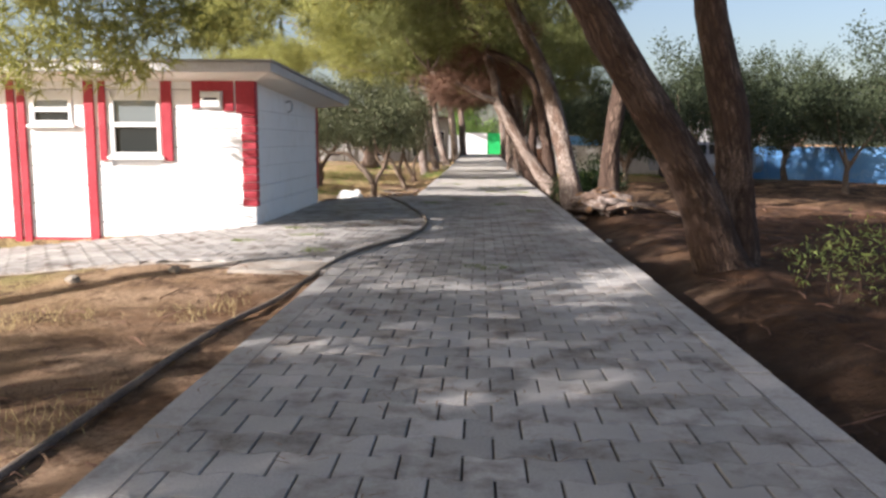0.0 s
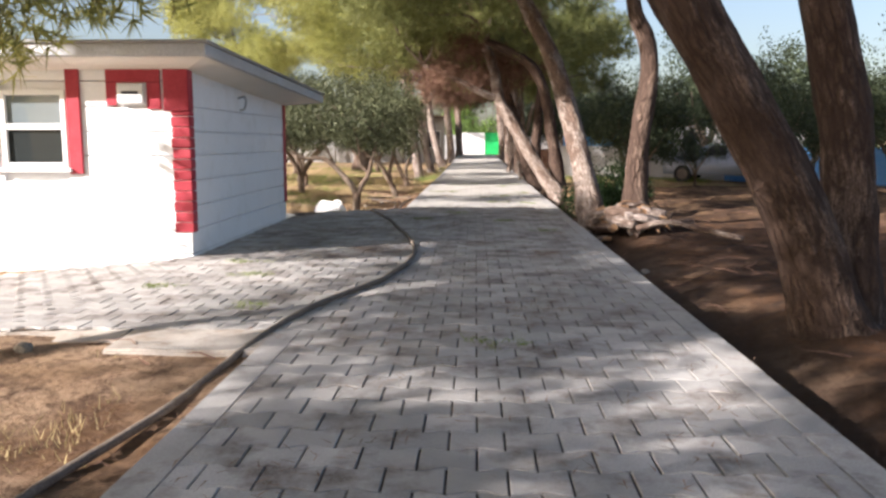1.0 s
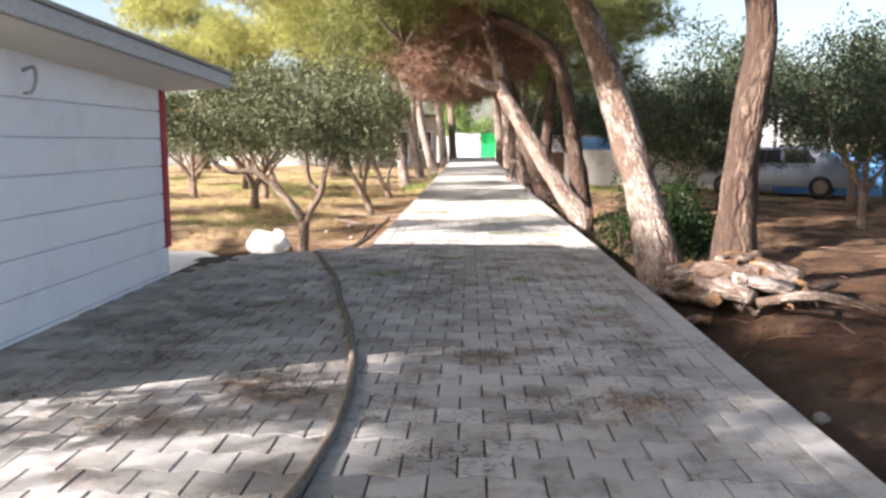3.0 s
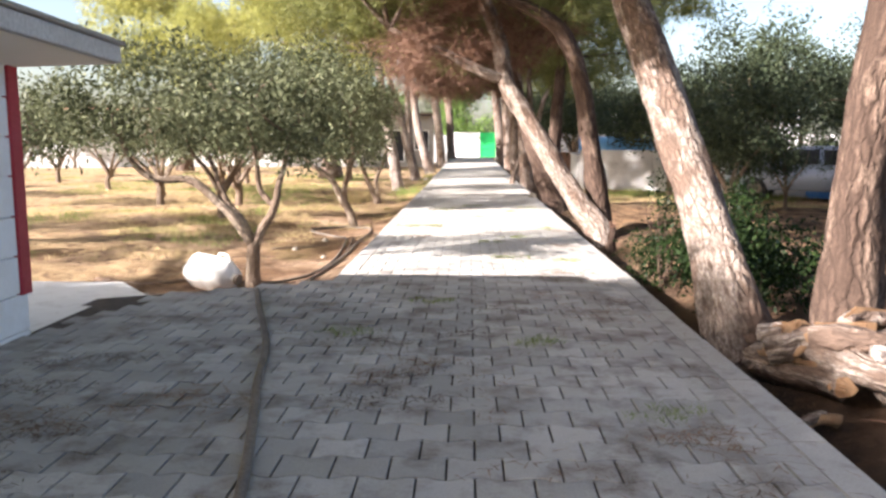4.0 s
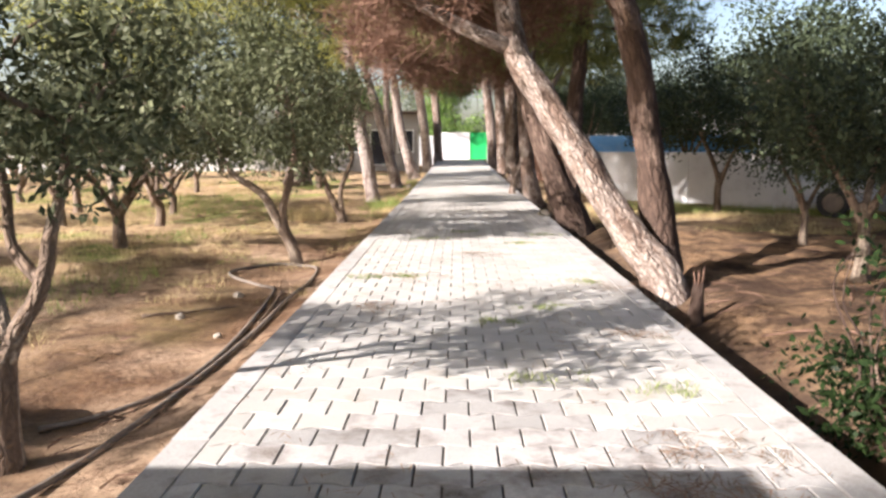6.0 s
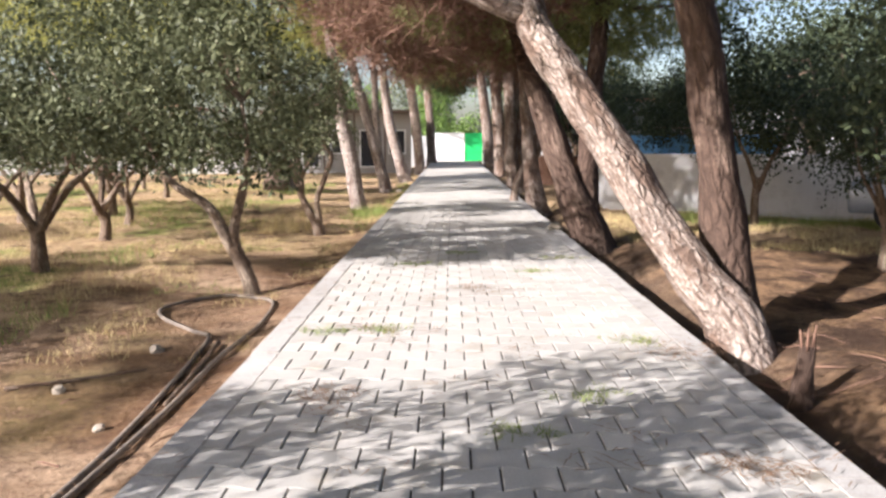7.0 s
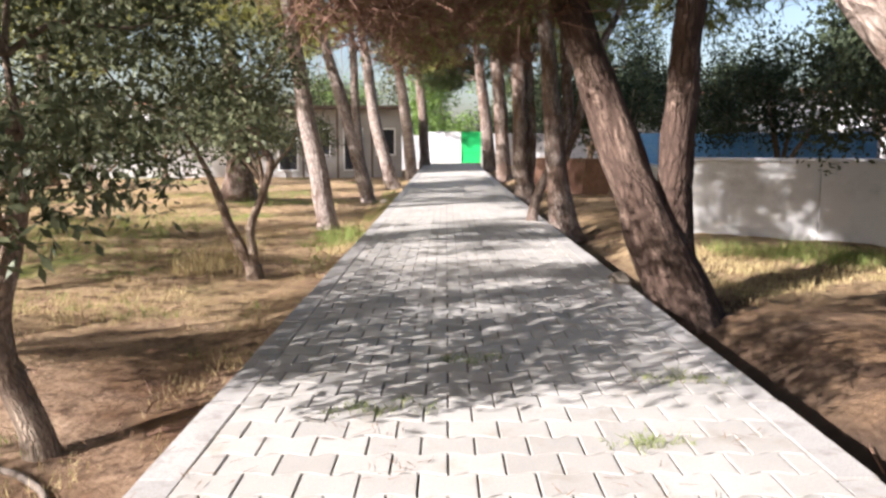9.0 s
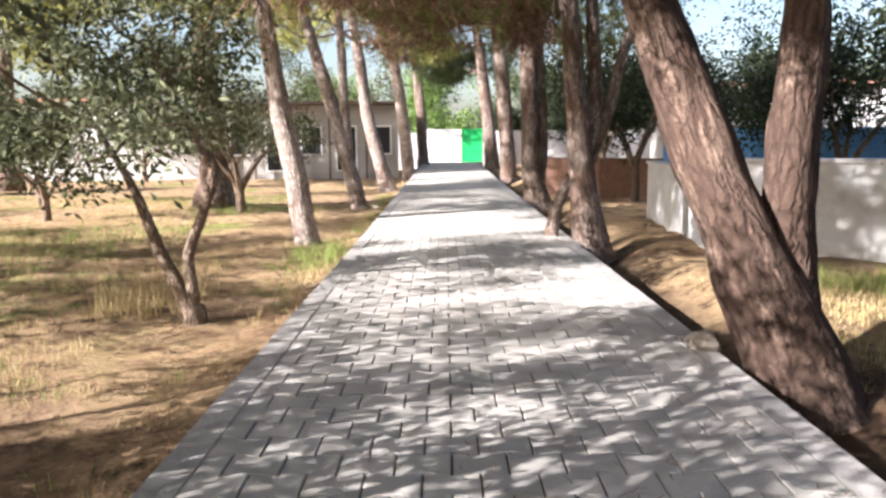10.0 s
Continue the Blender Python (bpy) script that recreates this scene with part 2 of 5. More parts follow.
def ground_material():
    m = bpy.data.materials.new("soil with needles and dry grass")
    m.use_nodes = True
    nt = m.node_tree
    n, link = nt.nodes, nt.links.new
    b = n["Principled BSDF"]
    b.inputs["Roughness"].default_value = 1.0
    b.inputs["Specular IOR Level"].default_value = 0.1
    co = n.new("ShaderNodeTexCoord").outputs["Object"]
    sep = n.new("ShaderNodeSeparateXYZ")
    link(co, sep.inputs[0])

    def noise_tex(s, detail=6.0, rgh=0.6):
        t = n.new("ShaderNodeTexNoise")
        t.inputs["Scale"].default_value, t.inputs["Detail"].default_value, t.inputs["Roughness"].default_value = s, detail, rgh
        link(co, t.inputs["Vector"])
        return t.outputs["Fac"]

    def ramp(fac, lo, hi):
        r = n.new("ShaderNodeMapRange")
        r.inputs["From Min"].default_value, r.inputs["From Max"].default_value = lo, hi
        link(fac, r.inputs["Value"])
        return r.outputs[0]

    def mix(fac, a, c):
        x = n.new("ShaderNodeMix")
        x.data_type = "RGBA"
        for sock, v in ((x.inputs[0], fac), (x.inputs[6], a), (x.inputs[7], c)):
            if isinstance(v, tuple):
                sock.default_value = (*v, 1)
            else:
                link(v, sock)
        return x.outputs[2]

    def times(a, c):
        x = n.new("ShaderNodeMath")
        x.operation = "MULTIPLY"
        link(a, x.inputs[0])
        link(c, x.inputs[1])
        return x.outputs[0]

    dirt = mix(ramp(noise_tex(1.4), 0.35, 0.65), (0.57, 0.4, 0.265), (0.38, 0.245, 0.15))
    needles = mix(ramp(noise_tex(14, 4), 0.35, 0.7), (0.14, 0.078, 0.045), (0.26, 0.15, 0.08))
    col = mix(ramp(noise_tex(0.55), 0.42, 0.58), dirt, needles)
    dry = mix(ramp(noise_tex(5), 0.35, 0.65), (0.52, 0.375, 0.21), (0.38, 0.25, 0.135))
    left = ramp(sep.outputs["X"], -1.5, -4.5)
    col = mix(times(left, ramp(noise_tex(0.35), 0.4, 0.55)), col, dry)
    far_right = ramp(sep.outputs["Y"], 29.5, 32.0)
    col = mix(times(far_right, ramp(noise_tex(0.5), 0.38, 0.5)), col, dry)
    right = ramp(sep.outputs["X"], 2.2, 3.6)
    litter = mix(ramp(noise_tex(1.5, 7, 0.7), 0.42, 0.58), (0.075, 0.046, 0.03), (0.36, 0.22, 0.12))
    # nearer stretch: needle-brown soil with the pines' shade mixed into its colour
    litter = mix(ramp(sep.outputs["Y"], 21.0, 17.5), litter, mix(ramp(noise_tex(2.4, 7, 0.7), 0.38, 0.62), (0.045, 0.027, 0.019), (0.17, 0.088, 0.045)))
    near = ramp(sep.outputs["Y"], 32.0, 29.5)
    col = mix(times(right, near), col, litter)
    # shadow beside the right kerb, painted as a near-black band of soil
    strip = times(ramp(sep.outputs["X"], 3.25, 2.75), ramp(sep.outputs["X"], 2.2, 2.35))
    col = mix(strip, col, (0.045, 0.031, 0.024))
    green = mix(ramp(noise_tex(6), 0.4, 0.6), (0.2, 0.25, 0.06), (0.32, 0.32, 0.1))
    col = mix(times(left, ramp(noise_tex(0.28, 3), 0.56, 0.66)), col, green)
    col = mix(ramp(noise_tex(3.2, 7, 0.75), 0.5, 0.64), col, (0.12, 0.072, 0.046))
    col = mix(ramp(noise_tex(45, 3), 0.55, 0.75), col, (0.14, 0.085, 0.055))
    link(col, b.inputs["Base Color"])
    bp = n.new("ShaderNodeBump")
    bp.inputs["Strength"].default_value, bp.inputs["Distance"].default_value = 1.0, 0.16
    link(noise_tex(7, 10, 0.72), bp.inputs["Height"])
    link(bp.outputs[0], b.inputs["Normal"])
    return m


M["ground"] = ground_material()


# ---- mesh helpers ----
def mesh_of(name, verts, faces, mat, smooth=False):
    me = bpy.data.meshes.new(name)
    me.from_pydata([tuple(v) for v in verts], [], [tuple(f) for f in faces])
    me.materials.append(M[mat])
    if smooth:
        me.polygons.foreach_set("use_smooth", [True] * len(me.polygons))
    me.update()
    return me


def mesh_arrays(name, verts, tris, mat, corners=3):
    """A mesh of many alike faces from arrays."""
    me = bpy.data.meshes.new(name)
    nf = len(tris)
    me.vertices.add(len(verts))
    me.vertices.foreach_set("co", np.asarray(verts, dtype=np.float32).ravel())
    me.loops.add(nf * corners)
    me.loops.foreach_set("vertex_index", np.asarray(tris, dtype=np.int32).ravel())
    me.polygons.add(nf)
    me.polygons.foreach_set("loop_start", np.arange(0, nf * corners, corners, dtype=np.int32))
    me.materials.append(M[mat])
    me.update(calc_edges=True)
    me.validate()
    return me


def child(name, data, parent, label=""):
    ob = new(name, data)
    ob.parent = parent
    if label:
        tagged(ob, label)
    return ob


def part(name, bm, mat, parent, label="", smooth=False, bevel=0.0):
    if bevel:
        bmesh.ops.bevel(bm, geom=bm.edges[:], offset=bevel, segments=2, affect="EDGES", profile=0.5)
    me = bpy.data.meshes.new(name)
    bm.to_mesh(me)
    bm.free()
    me.materials.append(M[mat])
    if smooth:
        me.polygons.foreach_set("use_smooth", [True] * len(me.polygons))
    return child(name, me, parent, label)


def box(x0, x1, y0, y1, z0, z1, bm=None):
    bm = bm or bmesh.new()
    v = [bm.verts.new((x, y, z)) for z in (z0, z1) for x, y in ((x0, y0), (x1, y0), (x1, y1), (x0, y1))]
    for f in ((3, 2, 1, 0), (4, 5, 6, 7), (0, 1, 5, 4), (1, 2, 6, 5), (2, 3, 7, 6), (3, 0, 4, 7)):
        bm.faces.new([v[i] for i in f])
    return bm


def empty(name, x, y, z, label, category, group="", kind=""):
    ob = new(name)
    ob.empty_display_size = 0.1
    ob.location = (x, y, z)
    return tagged(ob, label, category, group, kind)


def smooth_line(points, per=5):
    """Points along a smooth curve through the given ones."""
    p = [Vector(q) for q in points]
    p = [2 * p[0] - p[1]] + p + [2 * p[-1] - p[-2]]
    out = []
    for i in range(1, len(p) - 2):
        for k in range(per):
            t = k / per
            a, b, c, d = p[i - 1], p[i], p[i + 1], p[i + 2]
            out.append(0.5 * (2 * b + (c - a) * t + (2 * a - 5 * b + 4 * c - d) * t * t + (3 * b - a - 3 * c + d) * t ** 3))
    return out + [p[-2]]


def tube(points, radii, sides=12, rough=0.0, seed=0, per=5, mat="bark", name="trunk", flare=0.0):
    """A tapered, uneven stem through points; radii at the points' ends or at each point."""
    line = smooth_line(points, per) if per > 1 else [Vector(p) for p in points]
    n = len(line)
    rr = np.interp(np.linspace(0, 1, n), np.linspace(0, 1, len(radii)), radii)
    verts, faces = [], []
    side = Vector((1, 0, 0))
    for i, p in enumerate(line):
        d = (line[min(i + 1, n - 1)] - line[max(i - 1, 0)]).normalized()
        side = (side - d * side.dot(d)).normalized()
        up = d.cross(side)
        for k in range(sides):
            a = 2 * math.pi * k / sides
            w = side * math.cos(a) + up * math.sin(a)
            r = rr[i]
            if flare and i < n * 0.35:
                f = (1 - i / (n * 0.35)) ** 2
                r *= 1 + flare * f * (0.7 + 0.6 * math.sin(a * 3 + seed) ** 2)
            if rough:
                r *= 1 + rough * noise.noise(Vector((w.x * 1.6 + seed * 7.1, w.y * 1.6, p.z * 1.3 + i * 0.05))) \
                    + rough * 0.5 * noise.noise(Vector((w.x * 4.5 + seed * 3.3, w.y * 4.5, p.z * 2.0))) + rough * 0.4 * noise.noise(Vector((w.x * 8 + seed, w.y * 8, p.z * 6.0)))
            verts.append(p + w * r)
    for i in range(n - 1):
        for k in range(sides):
            a, b = i * sides + k, i * sides + (k + 1) % sides
            faces.append((a, b, b + sides, a + sides))
    faces.append(tuple(range(sides))[::-1])
    faces.append(tuple((n - 1) * sides + k for k in range(sides)))
    me = mesh_of(name, verts, faces, mat, True)
    run, far = [0.0], 2 * math.pi * float(np.mean(rr)) / sides
    for a, b in zip(line, line[1:]):
        run.append(run[-1] + (b - a).length)
    uv = []
    for i in range(n - 1):
        for k in range(sides):
            for s, t in ((0, 0), (1, 0), (1, 1), (0, 1)):
                uv += [(k + s) * far + seed * 1.7, run[i + t]]
    uv += [0.0, 0.0] * (2 * sides)
    me.uv_layers.new(name="along").data.foreach_set("uv", uv)
    return me


# ---- ground ----
LEFT, RIGHT = -0.71, 2.43          # outer faces of the kerbs
IN_L, IN_R = -0.52, 2.24           # paved width between them
PW, PR = (IN_R - IN_L) / 11, 0.216   # paver length across the path, row pitch along it


def rise(y):
    """Height of the path: level, then gently up towards the gate."""
    return 0.0 if y < 38 else 0.2 * ((min(y, 74) - 38) / 34) ** 1.15


def plat(x):
    """Height of the forecourt, which falls away in front of the hut."""
    return -0.1 * max(0.0, -2.6 - x)


def forecourt(x, y):
    return (-7.5 < x < LEFT + 0.25 and 8.97 < y < 12.45) or (max(-2.7, -2.1 + (y - 18.5) / 3.0) < x < LEFT + 0.25 and 12.45 <= y < 18.9 + 0.5 * (x + 1.5))


def ground_z(x, y):
    w = noise.noise(Vector((x * 0.5, y * 0.5, 0.3))) * 0.07 + noise.noise(Vector((x * 1.3, y * 2.2, 4))) * 0.05 + noise.noise(Vector((x * 2.6, y * 2.6, 8))) * 0.035
    far = min(1.0, max(0.0, (abs(x - 0.9) - 2.0) / 3))
    if LEFT < x < RIGHT + 0.02 and y < 74:
        return rise(y) - 0.3
    if forecourt(x, y):
        return plat(x) - 0.14
    if x <= LEFT:
        drop = min(1.0, max(0.0, (y - 18.3 - 0.4 * (x + 2.0)) / 1.5, (-2.3 + (y - 18.5) / 3.0 - x) * 1.5 if y > 16 else 0.0))
        drop = drop * drop * (3 - 2 * drop)
        z = -0.07 - drop * (0.2 + 0.13 * min(1.0, (LEFT - x) / 0.8)) + w * (0.3 + far * 0.8)
        if y < 12.45:
            z = plat(x) - 0.03 + w * 0.4 - 0.02 * min(4.0, max(0.0, 8.6 - y)) - 0.1 * min(1.0, max(0.0, (8.6 - y) / 1.5))
    else:
        d = x - RIGHT
        z = -0.42 + 0.29 * min(1.0, max(0, d - 0.3) / 0.8) + w * min(1.2, d + 0.2)
        z += 0.36 * math.exp(-((x - 2.95) / 0.45) ** 2 - ((y - 16.7) / 0.8) ** 2) * min(1.0, d / 0.15)
    return z + rise(y)


def axis(lo, hi, step, reach):
    near = list(np.arange(lo, hi, step))
    out, d = [], step
    x = hi
    while x < reach:
        out.append(x)
        d *= 1.35
        x += d
    low, d, x = [], step, lo - step
    while x > -reach:
        low.append(x)
        d *= 1.35
        x -= d
    return low[::-1] + near + out


xs = sorted(set([round(v, 3) for v in axis(-9, 9, 0.18, 2500)] + [LEFT - 0.015, LEFT + 0.02, RIGHT - 0.02, RIGHT + 0.015]))
ys = axis(-4, 50, 0.22, 2500)
gv = [(x, y, ground_z(x, y)) for y in ys for x in xs]
nx = len(xs)
gf = [(j * nx + i, j * nx + i + 1, (j + 1) * nx + i + 1, (j + 1) * nx + i) for j in range(len(ys) - 1) for i in range(nx - 1)]
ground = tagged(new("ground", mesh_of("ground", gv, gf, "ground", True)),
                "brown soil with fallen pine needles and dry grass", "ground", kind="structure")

# bedding under the pavers
bed_y = list(np.arange(-6, 72.5, 1.0))
bv, bf = [], []
for y in bed_y:
    bv += [(LEFT + 0.1, y, rise(y) - 0.014), (RIGHT - 0.1, y, rise(y) - 0.014)]
for i in range(len(bed_y) - 1):
    bf.append((2 * i, 2 * i + 1, 2 * i + 3, 2 * i + 2))
o = len(bv)
fx = list(np.arange(-7.4, LEFT + 0.3, 0.4))
for k, (y0, y1, xa) in enumerate(((9.0, 12.45, -7.4), (12.45, 18.0, -2.7))):
    for x in fx:
        if x < xa:
            continue
        n0 = len(bv)
        x1 = min(x + 0.4, LEFT + 0.12)
        bv += [(x, y0, plat(x) - 0.014), (x1, y0, plat(x1) - 0.014), (x1, y1, plat(x1) - 0.014), (x, y1, plat(x) - 0.014)]
        bf.append((n0, n0 + 1, n0 + 2, n0 + 3))
n0 = len(bv)
bv += [(-2.7, 18.0, -0.014), (LEFT + 0.12, 18.0, -0.014), (LEFT + 0.12, 19.32, -0.014), (-2.7, 18.32, -0.014), (-2.7, 18.2, -0.014)]
bf.append((n0, n0 + 1, n0 + 2, n0 + 3, n0 + 4))
pavement = tagged(new("pavement", mesh_of("pavement", bv, bf, "joint")), "path and forecourt of pale grey interlocking pavers, joints full of sand", "pavement", kind="structure")

# ---- building: hut with white boards and red trim ----
HX, HF, HB, HL = -2.6, 12.45, 16.98, -10.5      # side wall, front, back, far end


def hut():
    h = empty("hut", -6.5, 14, -0.3, "single-storey white boarded hut with red trim and a flat overhanging roof", "building")
    h.location = (0, 0, 0)
    part("wall", box(HL, HX, HF + 0.02, HB, -0.5, 2.02), "white_board", h)
    # front boards with openings for the windows, side boards
    wins = [(-4.76, -3.99, 1.03, 1.92), (-5.98, -5.34, 1.5, 1.92), (-8.2, -7.2, 1.06, 1.92)]
    edges = [-0.35, 0.03, 0.31, 0.59, 0.88, 1.17, 1.45, 1.73, 2.02, 2.2]
    for i in range(len(edges) - 1):
        z0, z1 = edges[i] + 0.006, edges[i + 1] - 0.006
        bm = box(HX - 0.005, HX + 0.028, HF + 0.0, HB, max(z0, -0.1), max(z1 if i < 8 else 2.03, 0), bm=None)
        if z1 < 2.05:
            part("board", bm, "white_board", h, bevel=0.006)
        else:
            bm.free()
        spans = [(HL, HX + 0.028)]
        for a, b, c, d in wins:
            if z1 > c and z0 < d:
                spans = [s for p, q in spans for s in ((p, min(q, a)), (max(p, b), q)) if s[1] - s[0] > 0.02]
        if z1 <= 2.21:
            for p, q in spans:
                part("board", box(p, q, HF - 0.03, HF + 0.015, z0, min(z1, 2.19)), "white_board", h, bevel=0.006)
    for a, b, c, d in wins:
        w = child("window", None, h, "white framed window with dark panes")
        mid = c + (d - c) * 0.53
        for x0, x1, z0, z1 in ((a, a + 0.06, c, d), (b - 0.06, b, c, d), (a + 0.06, b - 0.06, c, c + 0.06), (a + 0.06, b - 0.06, d - 0.06, d), (a + 0.06, b - 0.06, mid - 0.035, mid + 0.035)):
            part("frame", box(x0, x1, HF - 0.05, HF + 0.01, z0, z1), "frame_white", w, bevel=0.006)
        for z0, z1 in ((c + 0.06, mid - 0.035), (mid + 0.035, d - 0.06)):
            part("pane", box(a + 0.06, b - 0.06, HF - 0.012, HF - 0.004, z0, z1), "glass" if z0 > mid else "dark_glass", w)
        part("sill", box(a - 0.05, b + 0.05, HF - 0.1, HF - 0.03, c - 0.05, c), "frame_white", w, bevel=0.008)
    # red quoins at the corner, built up of blocks
    zz, k = 0.28, 0
    while zz < 1.66:
        wide = 0.2 if k % 2 else 0.21
        part("quoin", box(HX + 0.04 - wide, HX + 0.055, HF - 0.048, HF + 0.1, zz + 0.004, min(zz + 0.118, 1.68)), "red", h, bevel=0.012)
        zz += 0.122
        k += 1
    part("quoin", box(HX - 0.24, HX + 0.055, HF - 0.062, HF + 0.1, 1.68, 2.17), "red", h, bevel=0.012)
    part("trim", box(-3.5, -2.87, HF - 0.058, HF - 0.028, 2.0, 2.17), "red", h, bevel=0.008)
    part("trim", box(-3.5, -3.38, HF - 0.058, HF - 0.028, 1.74, 2.0), "red", h, bevel=0.008)
    part("trim", box(-3.03, -2.87, HF - 0.058, HF - 0.028, 1.7, 2.0), "red", h, bevel=0.008)
    for x0, x1, z0 in ((-3.97, -3.81, 0.96), (-4.93, -4.82, 0.96), (-5.15, -5.0, -0.31), (-6.18, -6.06, -0.31), (-6.34, -6.22, -0.31), (-7.1, -6.98, 0.95), (-8.45, -8.35, -0.31)):
        part("strip", box(x0, x1, HF - 0.065, HF - 0.028, z0, 2.17), "red", h, bevel=0.008)
    part("skirting", box(-8.4, -3.3, HF - 0.045, HF - 0.028, -0.27, -0.21), "red", h, bevel=0.006)
    part("corner_post", box(HX - 0.01, HX + 0.05, HB - 0.1, HB + 0.03, 0.3, 2.0), "red", h, bevel=0.008)
    # roof slab: falls to the back, overhangs all round
    def slab(x0, x1, y0, y1, off, thick):
        bm = bmesh.new()
        zf, zb = 2.22 + off, 1.98 + off
        v = [bm.verts.new(c) for c in ((x0, y0, zf), (x1, y0, zf), (x1 + 0.2, y1, zb), (x0, y1, zb), (x0, y0, zf + thick), (x1, y0, zf + thick), (x1 + 0.2, y1, zb + thick), (x0, y1, zb + thick))]
        for f in ((3, 2, 1, 0), (4, 5, 6, 7), (0, 1, 5, 4), (1, 2, 6, 5), (2, 3, 7, 6), (3, 0, 4, 7)):
            bm.faces.new([v[i] for i in f])
        return bm
    bm = bmesh.new()
    outer = [bm.verts.new(c) for c in ((HL - 0.4, 11.98, 2.245), (-2.21, 11.98, 2.245), (-2.01, 17.42, 2.005), (HL - 0.4, 17.42, 2.005))]
    inner = [bm.verts.new(c) for c in ((HL, HF + 0.01, 2.13), (HX + 0.01, HF + 0.01, 2.13), (HX + 0.01, HB - 0.01, 1.94), (HL, HB - 0.01, 1.94))]
    for i in range(4):
        bm.faces.new((outer[i], inner[i], inner[(i + 1) % 4], outer[(i + 1) % 4]))
    part("soffit", bm, "cream", h)
    part("fascia", slab(HL - 0.43, -2.18, 11.95, 17.45, 0.032, 0.13), "fascia", h, bevel=0.012)
    part("roofing", slab(HL - 0.46, -2.15, 11.92, 17.48, 0.165, 0.035), "roof", h, bevel=0.01)
    bm = bmesh.new()
    for s in (0.0, 0.02):
        v = [bm.verts.new((HX + s, y, z)) for y, z in ((HF, 2.0), (HF + 2.8, 2.0), (HF + 2.8, 2.01), (HF, 2.15))]
        bm.faces.new(v if s else v[::-1])
    part("gable", bm, "white_board", h)
    hook = child("lamp_bracket", tube([(HX + 0.03, 14.38, 1.93), (HX + 0.12, 14.36, 1.95), (HX + 0.15, 14.33, 1.87), (HX + 0.13, 14.31, 1.78), (HX + 0.07, 14.3, 1.76)], [0.016, 0.012], 8, mat="metal", name="lamp_bracket"), h, "small grey bent metal bracket")
    # white ventilator box framed by the red trim
    v = empty("vent_box", -3.055, HF - 0.03, 1.72, "white wall ventilator box with a dark slot", "ventilator")
    v.location = (0, 0, 0)
    part("casing", box(-3.36, -3.05, HF - 0.1, HF - 0.03, 1.76, 1.985), "frame_white", v, bevel=0.02)
    part("slot", box(-3.3, -3.11, HF - 0.106, HF - 0.098, 1.87, 1.9), "dark", v)
    return h


hut()

# concrete edging at the forecourt's front and slab behind the hut
xx = -7.4
rng = random.Random(3)
while xx < LEFT - 0.05:
    L = rng.uniform(0.9, 1.5)
    x1 = min(xx + L, LEFT)
    yf, dz = 8.63 + rng.uniform(-0.07, 0.07), rng.uniform(-0.012, 0.004)
    if x1 >= LEFT - 0.05:
        x1, yf = IN_L - 0.005, 8.39
    bm = box(xx, x1 - 0.005, yf, 8.98, plat(xx) - 0.3, 0)
    for v in bm.verts:
        if v.co.z > -0.01:
            v.co.z = plat(v.co.x) - 0.004 + dz - (0.02 if v.co.y < 8.85 else 0)
    bmesh.ops.bevel(bm, geom=bm.edges[:], offset=0.015, segments=2, affect="EDGES")
    part("edging_stone", bm, "concrete", pavement)
    xx = x1
bm = bmesh.new()
rim = [(-9, 17.02), (-2.5, 17.02), (-2.05, 18.2), (-2.0, 18.6), (-2.3, 18.9), (-3.3, 20.2), (-9, 20.2)]
low, top = [bm.verts.new((x, y, -0.6)) for x, y in rim], [bm.verts.new((x, y, -0.2)) for x, y in rim]
bm.faces.new(top)
bm.faces.new(low[::-1])
for i in range(len(rim)):
    j = (i + 1) % len(rim)
    bm.faces.new((low[i], low[j], top[j], top[i]))
slab_back = tagged(part("slab", bm, "sunlit_concrete", None, bevel=0.01), "worn concrete slab behind the hut, sunlight put into its pale colour", "slab", kind="structure")

